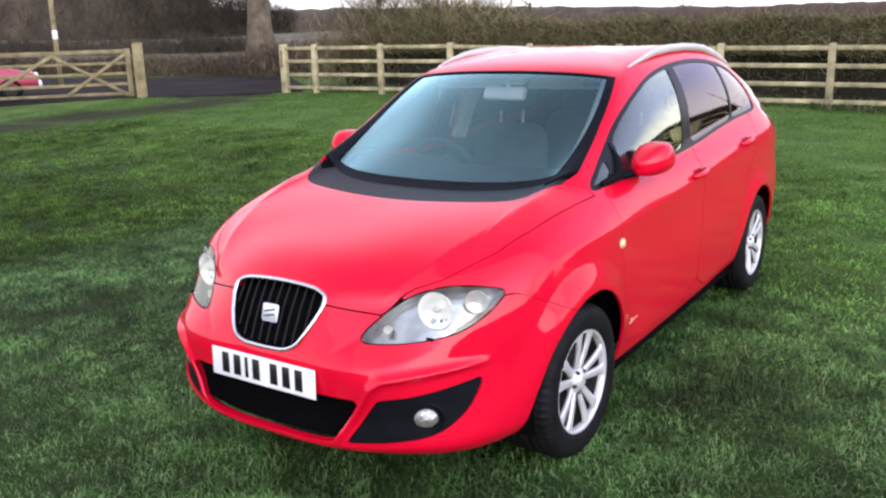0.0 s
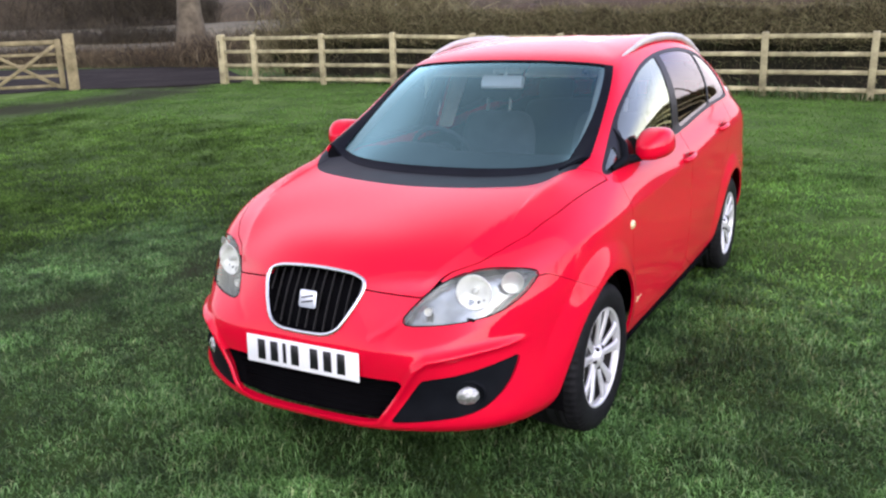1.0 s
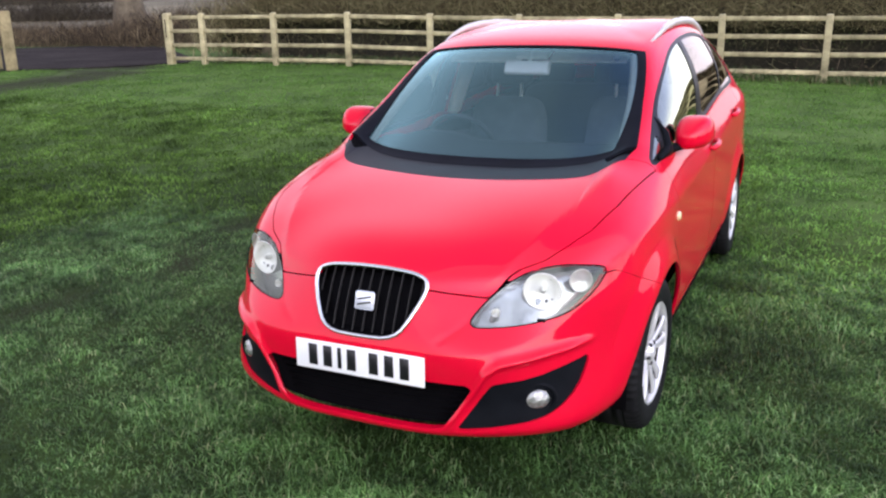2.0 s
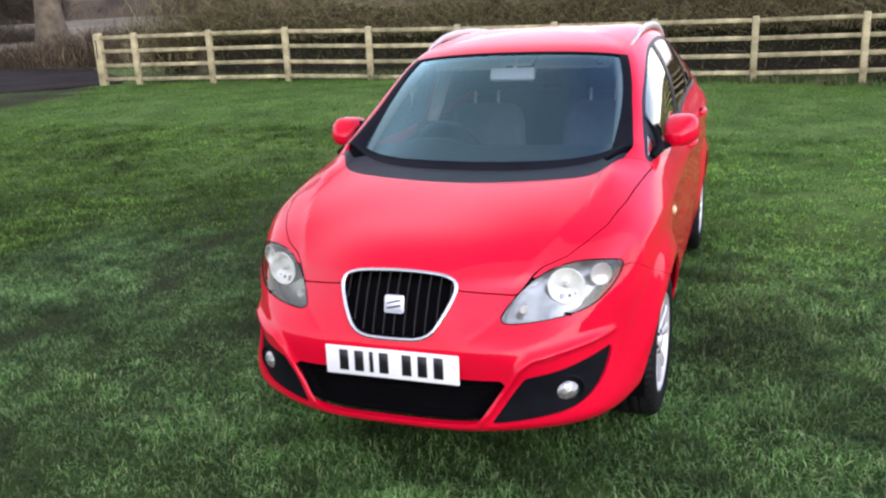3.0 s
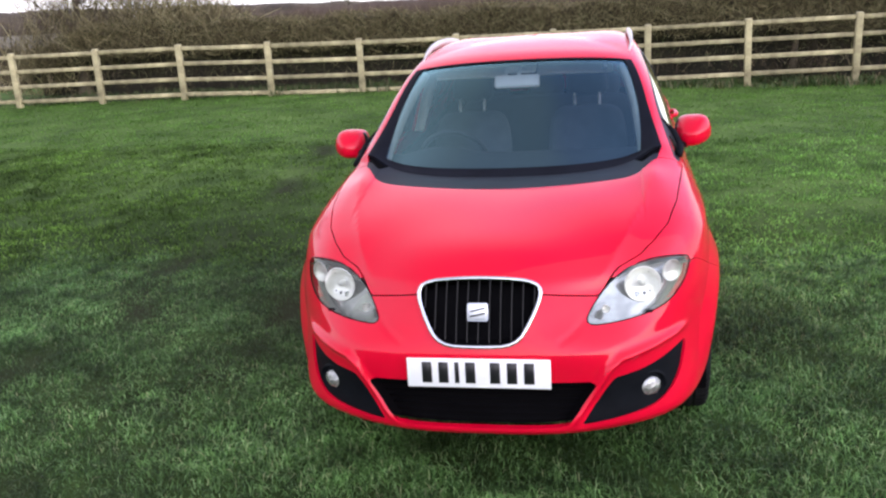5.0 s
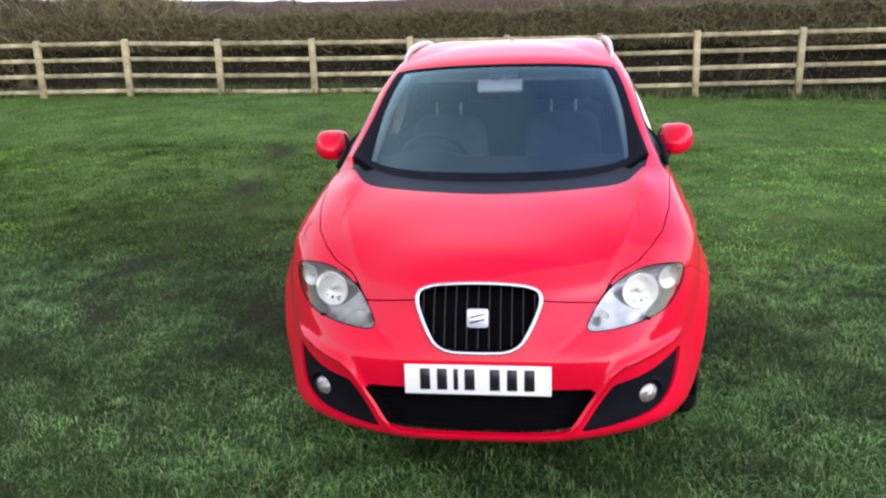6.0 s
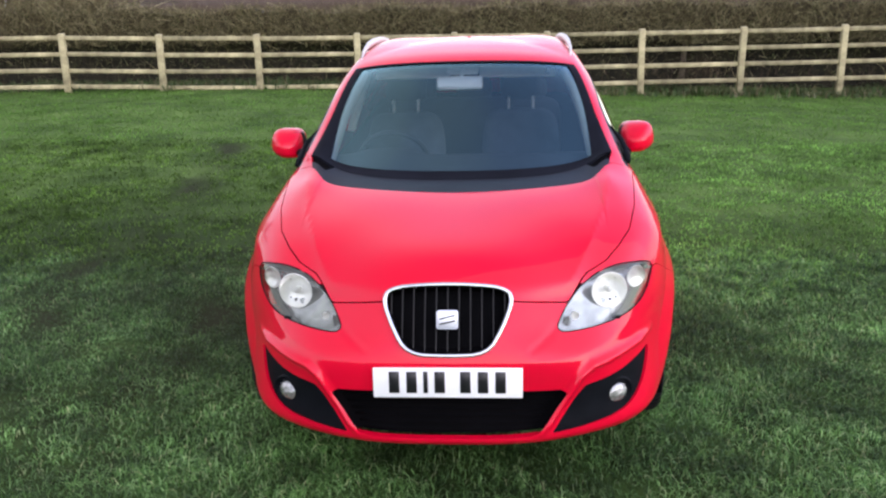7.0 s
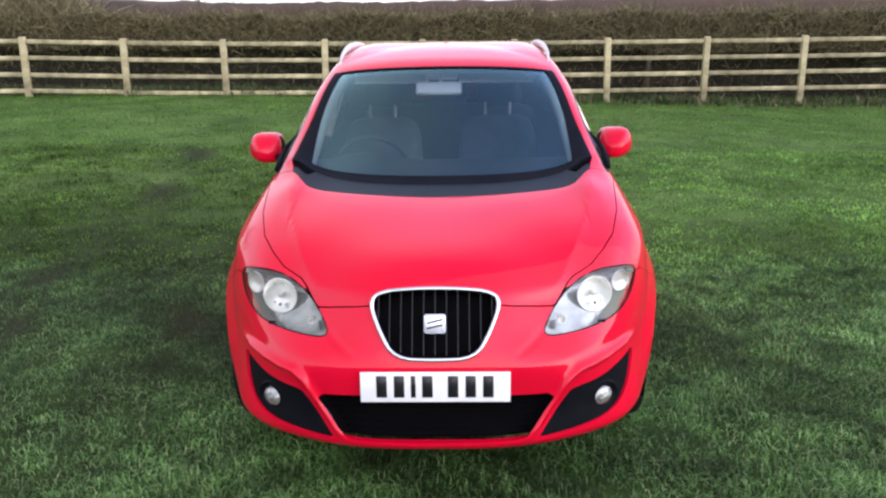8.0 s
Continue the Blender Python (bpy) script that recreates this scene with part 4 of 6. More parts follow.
# ---- number plate: characters as plain bars ----
plate = part("number_plate", box_bm(.52, .006, .111, pose(0, -.012, .4935, -2), .003, 2), PLATE, car, "white number plate with black bars")
for i, x in enumerate((-.186, -.125, -.076, -.027, .062, .123, .184)):
    part("bar", box_bm(.036 if i != 2 else .016, .002, .079, pose(x, -.0160, .496, -2), .0006, 1), INK, plate)
part("bar", box_bm(.07, .002, .004, pose(0, -.0160, .4435, -2), .0004, 1), GREY, plate)

# ---- headlamps ----
for side in (-1, 1):
    fs = [f for f in lamp_skin if skin.v[f[0], 0] * side > 0]
    lamp = panel("headlamp", skin, fs, SILVER, car, "clear headlamp with silver reflectors", shift=-0.06, skirt=0)
    panel("lens", skin, fs, LENS, lamp, "clear lens", shift=-0.001, skirt=0).visible_shadow = False
    rim = [(side * x, nose(x, z)[0] + .002, z) for x, z in LAMP]
    part("lamp_seal", tube_bm(rim, .0030, 6, closed=True), BLACK, lamp, "thin black seal")
    # a dark wall between seal and housing
    walls = bmesh.new()
    front = [walls.verts.new(p) for p in rim]
    back = []
    for x, z in LAMP:
        y, n = nose(x, z)
        back.append(walls.verts.new((side * (x - n.x * .065), y - n.y * .065, z - n.z * .065)))
    for i in range(len(front)):
        walls.faces.new((front[i], front[i - 1], back[i - 1], back[i]))
    part("lamp_wall", walls, LAMP_DARK, lamp, "dark inner bezel")
    for x, z, r, tilt in ((.585, .736, .068, 12), (.697, .760, .042, 30), (.452, .676, .015, 8)):
        y, n = nose(x, z)
        deep = .75 if x < .6 else .45
        bowl = lathe_bm([(r * 1.0, .006), (r * .98, .004), (r * .95, .008), (r * .86, .022 * deep), (r * .62, .040 * deep), (r * .34, .048 * deep), (.001, .050 * deep)], 32, "y")
        b = part("reflector", bowl, REFLECTOR if x < .6 else SOFT_REFLECTOR, lamp, "bright round reflector")
        b.matrix_basis = pose(side * x, y + .016, z, 0, 0, side * tilt)
        if r > .06:
            part("bulb_cap", lathe_bm([(.001, .008), (r * .13, .010), (r * .17, .018), (r * .15, .05)], 20, "y"), SOFT_REFLECTOR, b)
            # the dipped beam's shade and the bulb's feet in the large bowl
            for dx, dz, h in ((.030, .046, .020), (.012, -.050, .026), (.034, -.040, .018)):
                part("bulb_shade", box_bm(.012, .012, h, pose(side * dx, .030, dz), .004, 2), LAMP_DARK, b)
    part("lamp_clip", box_bm(.030, .010, .012, pose(side * .602, nose(.602, .652)[0] + .006, .655), .003, 2), BLACK, lamp, "small black clip at the lower edge")
    # fog lamp in its dark surround
    fy = nose(.606, .378)[0]
    hood = part("fog_lamp", lathe_bm([(.068, .016), (.062, .002), (.054, .010), (.048, .03), (.001, .05)], 32, "y"), BLACK, car, "round fog lamp in black housing")
    hood.matrix_basis = pose(side * .612, fy + .008, .382, 0, 0, side * 30) @ Matrix.Diagonal((1.08, 1, .90, 1))
    part("fog_lens", lathe_bm([(.001, -.008), (.020, -.006), (.035, .001), (.044, .014)], 28, "y"), FOG_GLASS, hood)
    part("fog_ring", lathe_bm([(.050, .014), (.048, .004), (.043, .006), (.043, .014)], 28, "y"), BLACK, hood)
    for i in range(4):
        z = .335 + i * .034
        xs = [x for x in np.linspace(.62, .735, 14) if inside(np.array([[x, z]]), FOG)[0] > .030 and x > .650]
        if len(xs) > 2:
            part("fog_slat", tube_bm([(side * x, nose(x, z)[0] + .026, z) for x in xs], .0035, 6), BLACK, car)

# ---- wheels ----
def tyre_bm():
    """Tyre with rounded shoulders, three grooves round it and cut shoulder blocks."""
    prof = [(.206, -.092, 0), (.214, -.100, 0), (.232, -.106, 0), (.262, -.108, 0), (.288, -.104, 0), (.303, -.097, 1), (.312, -.086, 1), (.3165, -.070, 1), (.318, -.050, 1), (.318, -.046, 0), (.311, -.044, 0), (.311, -.036, 0), (.3185, -.034, 0),
            (.319, -.006, 0), (.312, -.004, 0), (.312, .004, 0), (.319, .006, 0), (.3185, .034, 0), (.311, .036, 0), (.311, .044, 0), (.318, .046, 0), (.318, .050, 1), (.3165, .070, 1), (.312, .086, 1), (.303, .097, 1), (.288, .104, 0), (.262, .108, 0), (.232, .106, 0), (.214, .100, 0), (.206, .092, 0)]
    bm, n, rings = bmesh.new(), 180, []
    for i in range(n):
        a = 2 * math.pi * i / n
        dip = .009 if i % 3 == 0 else 0.0
        rings.append([bm.verts.new((d if d > 0 else d * 1.55, (r - dip * cut) * math.cos(a), (r - dip * cut) * math.sin(a))) for r, d, cut in prof])
    for i in range(n):
        a, b = rings[i], rings[(i + 1) % n]
        for j in range(len(prof) - 1):
            bm.faces.new((a[j], a[j + 1], b[j + 1], b[j]))
    bmesh.ops.recalc_face_normals(bm, faces=bm.faces)
    return bm


def spoke_bm(angle):
    """One slim tapering spoke from the hub to the rim, dished and rounded."""
    bm = bmesh.new()
    rows = []
    for r, w, x, depth in ((.030, .016, .074, .020), (.060, .0145, .079, .018), (.100, .0150, .085, .016), (.150, .0175, .091, .014), (.185, .0215, .094, .013), (.203, .029, .093, .013)):
        rows.append([bm.verts.new((x + dx, r, dy)) for dx, dy in ((-depth, -w), (-.004, -w), (0, -w * .55), (0, w * .55), (-.004, w), (-depth, w))])
    for a, b in zip(rows[:-1], rows[1:]):
        for k in range(5):
            bm.faces.new((a[k], b[k], b[k + 1], a[k + 1]))
        bm.faces.new((a[5], b[5], b[0], a[0]))
    bmesh.ops.rotate(bm, verts=bm.verts, matrix=Matrix.Rotation(angle, 3, "X"))
    bmesh.ops.recalc_face_normals(bm, faces=bm.faces)
    return bm


def wheel(m, turn):
    w = part("wheel", lathe_bm([(.198, .07), (.196, -.08), (.205, -.092)], 48), BRAKE, car, "ten-spoke silver alloy wheel")
    w.matrix_basis = m @ pose(0, 0, 0, turn)
    part("tyre", tyre_bm(), RUBBER, w, "black rubber tyre")
    part("rim", lathe_bm([(.198, .07), (.200, .088), (.204, .096), (.211, .100), (.214, .097), (.209, .092), (.206, .085)], 64), ALLOY, w)
    part("brake_disc", lathe_bm([(.001, .02), (.06, .02), (.065, .005), (.145, .005), (.145, -.02), (.001, -.02)], 40), BRAKE, w)
    # added black disc: the shade behind the spokes is in its colour
    part("barrel_back", lathe_bm([(.001, -.05), (.197, -.05)], 40), DARK, w)
    for i in range(5):
        for off in (-13.5, 13.5):
            part("spoke", spoke_bm(radians(72 * i + off)), ALLOY, w)
    part("hub_cap", lathe_bm([(.001, .098), (.018, .097), (.029, .094), (.032, .088), (.046, .084), (.056, .072), (.058, .05)], 32), ALLOY, w)
    for i in range(5):
        a = radians(72 * i + 36)
        b = part("wheel_bolt", lathe_bm([(.001, .090), (.007, .090), (.009, .084), (.009, .07)], 10), BRAKE, w)
        b.matrix_basis = pose(0, .045 * math.cos(a), .045 * math.sin(a))
    return w


for y, turn in zip(ARCH_Y, (10, 34)):
    steered = -2 if y < 2 else 0
    wheel(pose(0.772, y, 0.305, 0, 0, steered), turn)
    wheel(pose(-0.772, y, 0.305, 0, 0, 180 + steered), turn + 17)
    for side in (-1, 1):
        liner = bmesh.new()
        rows = []
        for i in range(33):
            a = radians(-14 + 208 * i / 32)
            rows.append([liner.verts.new((side * x, y + r * math.cos(a), ARCH_Z + r * math.sin(a))) for x, r in ((.46, .05), (.46, ARCH_R + .004), (.84, ARCH_R + .004))])
        for a, b in zip(rows[:-1], rows[1:]):
            for k in range(2):
                liner.faces.new((a[k], a[k + 1], b[k + 1], b[k]))
        part("arch_liner", liner, DARK, car)
part("underbody", box_bm(1.42, 3.1, .10, pose(0, 2.25, .235), .03), DARK, car, "dark underbody")
for side in (-1, 1):
    part("sill_strip", tube_bm([(side * (flank(y, .27)[0] - .030), y, .208) for y in np.linspace(1.32, 3.12, 12)], .015, 8), DARK, car, "black sill strip")

# ---- mirrors, handles, repeaters, roof rails, tail ----
def mirror_shell(side):
    """Rounded wing mirror housing, fuller outside and below."""
    bm = bmesh.new()
    bmesh.ops.create_uvsphere(bm, u_segments=32, v_segments=20, radius=1.0)
    for v in bm.verts:
        x, y, z = v.co
        e = lambda q, p: math.copysign(abs(q) ** p, q)
        x, z = e(x, .60), e(z, .60)
        y = e(y, .8)
        wide = 1.0 - .16 * max(0, z) * max(0, x) - .08 * max(0, -x)
        ahead = max(0, -y) ** 1.6
        y = min(y, .45)
        low = 1.0 - .20 * max(0, x) ** 2
        px = x * .087 * wide * (1 - .30 * ahead) - .030 * ahead
        pz = (z * .074 * (1 - .50 * ahead) if z > 0 else z * .068 * low) + .004 * x - .014 * ahead
        v.co = (side * px, y * .135 - .020 * x, pz)
    bmesh.ops.recalc_face_normals(bm, faces=bm.faces)
    return bm


for side in (-1, 1):
    at = pose(side * .880 - .010 - .022 * (side < 0), 1.62 + .03 * (side < 0), 1.108 - .014 * (side < 0))
    mirror = part("wing_mirror", mirror_shell(side), PAINT, car, "red door mirror on a black arm")
    mirror.matrix_basis = at
    part("mirror_arm", tube_bm([(side * .75, 1.45, 1.045), (side * .80, 1.49, 1.052), (side * .84, 1.56, 1.058), (side * .89, 1.61, 1.062)], [.034, .024, .022, .016], 10, flat=.8), BLACK, car, "black mirror arm")
    part("mirror_base", tube_bm([(side * (flank(1.30, 1.05)[0] + .004), 1.25, 1.045), (side * (flank(1.40, 1.06)[0] + .006), 1.40, 1.055), (side * (flank(1.45, 1.12)[0]), 1.45, 1.12), (side * (flank(1.46, 1.19)[0] - .004), 1.475, 1.185)], [.012, .026, .020, .010], 8), BLACK, car, "black mirror foot")
    collar = bmesh.new()
    bmesh.ops.create_uvsphere(collar, u_segments=20, v_segments=14, radius=1.0, matrix=Matrix.Diagonal((.026, .056, .060, 1)))
    inner_cap = part("mirror_collar", collar, BLACK, mirror, "black inner edge of the mirror")
    inner_cap.matrix_basis = pose(side * -.062, .012, -.002)
    glass = part("mirror_glass", box_bm(.115, .004, .100, None, .02, 3), MIRROR, mirror)
    glass.matrix_basis = pose(side * .004, .0565, -.004)
    for y, z in ((2.30, .944), (3.20, 1.004)):
        x, n = flank(y, z)
        pts = [(side * (x + o), y + d, z + d * .06) for d, o in ((-.10, .0), (-.085, .020), (-.04, .029), (.0, .031), (.04, .029), (.085, .020), (.10, .0))]
        part("door_handle", tube_bm(pts, [.010, .0145, .0155, .016, .0155, .0145, .010], 10, flat=1.0), PAINT, car, "red door handle")
        # flat disc: the recess's shade is painted as darker red
        cup = part("handle_recess_shade", lathe_bm([(.046, .002), (.040, .003), (.001, .0035)], 24), TAIL_RED, car)
        cup.matrix_basis = Matrix.Translation((side * (x - .0005), y, z - .006)) @ Matrix.Diagonal((side, 1.3, .72, 1))
    x, n = flank(1.258, .798)
    rep = part("side_repeater", lathe_bm([(.001, .012), (.016, .0105), (.024, .006), (.027, .0)], 24), AMBER, car, "pale oval side repeater lamp")
    rep.matrix_basis = Matrix.Translation((side * x, 1.258, .798)) @ Matrix.Diagonal((side, 1.05, .80, 1))
    x, n = flank(1.43, .40)
    for i, (dy, dz, w, h) in enumerate(((-.030, -.004, .014, .008), (-.012, .004, .014, .018), (.015, .003, .030, .005), (.045, .006, .018, .005))):
        part("emblem_bar", box_bm(.003, w, h, pose(side * (flank(1.43 + dy, .40 + dz)[0] + .0015), 1.43 + dy, .402 + dz, 8), .001, 1), AMBER, car)
    rail_pts = []
    for q in np.linspace(0, 1, 33):
        y = 2.02 + 1.93 * q
        x = float(np.interp(y, [1.98, 2.04, 2.2, 3.7, 3.95], [.560, .570, .582, .575, .560]))
        lift = .036 * min(1, 6 * q) ** .7 * (1 - .75 * smooth_step(np.float64((q - .55) / .45))) - .010
        rail_pts.append((side * x, y, roof_height(x, y) + float(lift)))
    part("roof_rail", tube_bm(rail_pts, [.0145 * min(1, .30 + 3 * min(q, 1 - q)) for q in np.linspace(0, 1, 33)], 12, flat=1.5), RAIL, car, "silver roof rail")
part("rear_plate", box_bm(.52, .006, .111, pose(0, 4.455, .80, 4), .003, 2), PLATE, car, "pale rear plate")

# ---- cabin ----
dash = bmesh.new()
rows = []
for y, z in ((1.03, .93), (1.06, 1.000), (1.20, 1.035), (1.42, 1.050), (1.55, 1.040), (1.62, .99), (1.64, .80), (1.60, .60)):
    rows.append([dash.verts.new((x, y + .05 * (x / .68) ** 2, z + .035 * math.exp(-((x + .375) / .16) ** 4) * (1.3 < y < 1.6))) for x in np.linspace(-.66, .66, 33)])
for a, b in zip(rows[:-1], rows[1:]):
    for k in range(32):
        dash.faces.new((a[k], b[k], b[k + 1], a[k + 1]))
part("dashboard", dash, CABIN, car, "dark grey dashboard")
part("floor_pan", box_bm(1.4, 3.0, .05, pose(0, 2.5, .36)), CABIN, car)
part("bulkhead", box_bm(1.3, .04, .60, pose(0, 1.10, .64)), DARK, car)
steer = part("steering_wheel", tube_bm([(.185 * math.cos(a), .185 * math.sin(a), 0) for a in np.linspace(0, 2 * math.pi, 41)[:-1]], .014, 10, closed=True), CABIN, car, "dark steering wheel")
steer.matrix_basis = pose(-.385, 1.83, .962, 118, 0, 0)
for a in (-20, 200, 270):
    part("steering_spoke", tube_bm([(0, 0, -.02), (.18 * math.cos(radians(a)), .18 * math.sin(radians(a)), 0)], [.03, .014], 8), CABIN, steer)
part("steering_boss", lathe_bm([(.001, .0), (.05, -.004), (.062, -.02), (.05, -.06)], 24, "z"), CABIN, steer)


def cushion(sx, sy, sz, m, square=.42, taper=0.0):
    """A padded block with full, rounded edges, narrower at the top by taper."""
    bm = bmesh.new()
    bmesh.ops.create_uvsphere(bm, u_segments=32, v_segments=20, radius=1.0)
    for v in bm.verts:
        x, y, z = (math.copysign(abs(c) ** p, c) for c, p in zip(v.co, (square, .7, square)))
        v.co = (x * sx / 2 * (1 - taper * (z + 1) / 2), y * sy / 2, z * sz / 2)
    bmesh.ops.transform(bm, matrix=m, verts=bm.verts)
    return bm


for sx, sy in ((-.395, -.03), (.319, .075)):
    part("seat_back", cushion(.53, .20, .70, pose(sx, 2.57 + sy, .795, -14), .38, .12), SEAT, car, "dark fabric front seat back")
    part("seat_cushion", cushion(.52, .54, .18, pose(sx, 2.28 + sy, .50, 8)), SEAT, car)
    part("head_restraint", cushion(.27, .12, .20, pose(sx, 2.68 + sy, 1.290, -10), .5, .08), CABIN, car, "dark head restraint")
    for dx in (-.076, .076):
        part("restraint_post", tube_bm([(sx + dx, 2.605 + sy, 1.08), (sx + dx, 2.635 + sy, 1.225)], .0095, 12), POST, car, "restraint post with its glint painted white")
part("rear_bench_back", cushion(1.26, .20, .64, pose(0, 3.50, .82, -16), .25), CABIN, car, "dark fabric rear bench")
for x in (-.40, 0, .40):
    part("head_restraint", cushion(.26, .11, .17, pose(x, 3.60, 1.19, -10), .5), CABIN, car)
part("load_cover", box_bm(1.2, .6, .02, pose(0, 3.88, 1.02)), CABIN, car)
mir = part("interior_mirror", box_bm(.245, .035, .072, pose(-.025, 1.855, 1.368, -25), .014, 3), GREY, car, "pale grey back of the interior mirror")
part("mirror_stalk", tube_bm([(-.02, 1.875, 1.38), (-.01, 1.865, 1.43), (0, 1.85, 1.462)], .010, 8), GREY, mir)
part("roof_console", box_bm(.17, .16, .03, pose(-.01, 1.95, 1.448, 20), .008), GREY, car, "pale roof console")
for sx in (-.31, .31):
    part("sun_visor", box_bm(.40, .15, .018, pose(sx * .9, 1.97, 1.425, 22), .007), LINING, car, "folded sun visor")
for side in (-1, 1):
    part("pillar_cover", box_bm(.05, .15, .44, pose(side * .672, 2.525, 1.245, -8, side * -18), .02, 3), LINING, car, "pale grey pillar cover")
    part("pillar_edge", box_bm(.02, .014, .36, pose(side * .704, 2.443, 1.225, -8, side * -15), .008, 2), PAINT, car, "red inner door edge")
part("toll_tag", box_bm(.03, .03, .03, pose(.44, 1.845, 1.425, -30), .008), CABIN, car)

# ---- ground sheet, tarmac, distance ----
def fresh(x, y):
    """How closely the turf has grown: worn round the car, close beyond it."""
    return np.clip(smooth_step((y - 1.8 - 1.6 * smooth_step(-x / 3) + .5 * patchy(x, y, 2.0, 8)) / 3.6), 0, 1) * .95


def ground_sheet():
    xs = np.concatenate([np.linspace(-900, -45, 10), np.linspace(-40, -10, 31)[:-1], np.linspace(-10, 9, 160), np.linspace(9, 40, 26)[1:], np.linspace(50, 900, 10)])
    ys = np.concatenate([np.linspace(-900, -16, 10), np.linspace(-14, -3.5, 12)[:-1], np.linspace(-3.5, 16, 165), np.linspace(16, 40, 20)[1:], np.linspace(50, 900, 10)])
    gx, gy = [a.ravel() for a in np.meshgrid(xs, ys)]
    near = np.clip(1 - (np.hypot(gx + 1, gy - 4) - 14) / 8, 0, 1)
    far = np.clip((np.hypot(gx, gy) - 45) / 30, 0, 1)
    z = ground_height(np.clip(gx, -40, 40), gy) * (1 - far) + near * (.010 * patchy(gx, gy, 2.3, 1) + .006 * patchy(gx, gy, 9, 2)) - .012
    n = len(xs)
    v = np.stack([gx, gy, z], 1)
    f = [(j * n + i, j * n + i + 1, (j + 1) * n + i + 1, (j + 1) * n + i) for j in range(len(ys) - 1) for i in range(n - 1)]
    ob = raw_part("ground", v, f, TURF, smooth=True)
    ob.data.attributes.new("mud_and_shade", "FLOAT", "POINT").data.foreach_set("value", mud_and_shade(gx, gy).astype(np.float32))
    ob.data.attributes.new("fresh", "FLOAT", "POINT").data.foreach_set("value", fresh(gx, gy).astype(np.float32))
    return tagged(ob, "trodden winter grass with muddy wheel tracks", "ground", kind="structure")


ground_sheet()


def sheet_over(name, outline, mat, label, category, lift):
    """A flat patch laid on the ground inside an outline, with a thin edge."""
    bm = bmesh.new()
    top = [bm.verts.new((x, y, float(ground_height(x, y)) + lift)) for x, y in outline]
    low = [bm.verts.new((x, y, float(ground_height(x, y)) - .05)) for x, y in outline]
    bm.faces.new(top)
    for i in range(len(top)):
        bm.faces.new((top[i - 1], low[i - 1], low[i], top[i]))
    bmesh.ops.triangulate(bm, faces=bm.faces)
    for _ in range(3):
        bmesh.ops.subdivide_edges(bm, edges=bm.edges[:], cuts=1, use_grid_fill=True)
    for v in bm.verts:
        g = float(ground_height(v.co.x, v.co.y))
        if v.co.z > -.02 and all(abs(f.normal.z) > .3 for f in v.link_faces):
            v.co.z = g + lift + .012
    bmesh.ops.recalc_face_normals(bm, faces=bm.faces)
    return tagged(part(name, bm, mat, smooth=False), label, category, kind="structure")


ROAD = [(-13.7, 14.9), (-14.4, 13.6), (-15.6, 12.6), (-17.2, 11.9), (-18.9, 9.6), (-20.5, 7.0), (-34, 2.0), (-44, 10), (-33, 18.6), (-26.4, 20.2), (-24.0, 21.6), (-20.5, 21.5), (-17.5, 18.8), (-14.6, 16.2)]
sheet_over("road", ROAD, TARMAC, "worn grey tarmac lane beyond the gateway", "road", .012)

# rising stubble field and far woods
fb = bmesh.new()
rows = []
for d, h in ((44, -.05), (60, .65), (90, 1.70), (130, 2.4), (200, 3.0)):
    rows.append([fb.verts.new((-d * math.sin(radians(a)), d * math.cos(radians(a)), h * (1 + .12 * math.sin(a * .21)))) for a in range(8, 96, 4)])
for a, b in zip(rows[:-1], rows[1:]):
    for k in range(len(a) - 1):
        fb.faces.new((a[k], a[k + 1], b[k + 1], b[k]))
tagged(part("field", fb, FIELD), "pale stubble field rising behind the lane", "field", kind="structure")


def fibres(n, base, direction, length, radius, bend, seed, sides=3):
    """Tapering bent twigs as vertex and face arrays: two joints each."""
    r = np.random.RandomState(seed)
    d = direction / np.linalg.norm(direction, axis=1, keepdims=True)
    ref = np.where(np.abs(d[:, 2:3]) < .9, np.array([[0, 0, 1.0]]), np.array([[1.0, 0, 0]]))
    u = np.cross(d, ref)
    u /= np.linalg.norm(u, axis=1, keepdims=True)
    w = np.cross(d, u)
    kink = r.normal(0, 1, (n, 2)) * bend[:, None]
    verts = []
    for q, (along, fat) in enumerate(((0, 1.0), (.5, .75), (1.0, .25))):
        c = base + d * (length * along)[:, None] + (u * kink[:, :1] + w * kink[:, 1:]) * (length * along * along)[:, None]
        for k in range(sides):
            a = 2 * math.pi * k / sides
            verts.append(c + (u * math.cos(a) + w * math.sin(a)) * (radius * fat)[:, None])
    v = np.stack(verts, 1).reshape(-1, 3)
    m = 3 * sides
    off = np.arange(n)[:, None] * m
    quads = []
    for q in range(2):
        for k in range(sides):
            quads.append([q * sides + k, q * sides + (k + 1) % sides, (q + 1) * sides + (k + 1) % sides, (q + 1) * sides + k])
    f = (off[:, None, :] + np.array(quads)[None]).reshape(-1, 4)
    return v, f


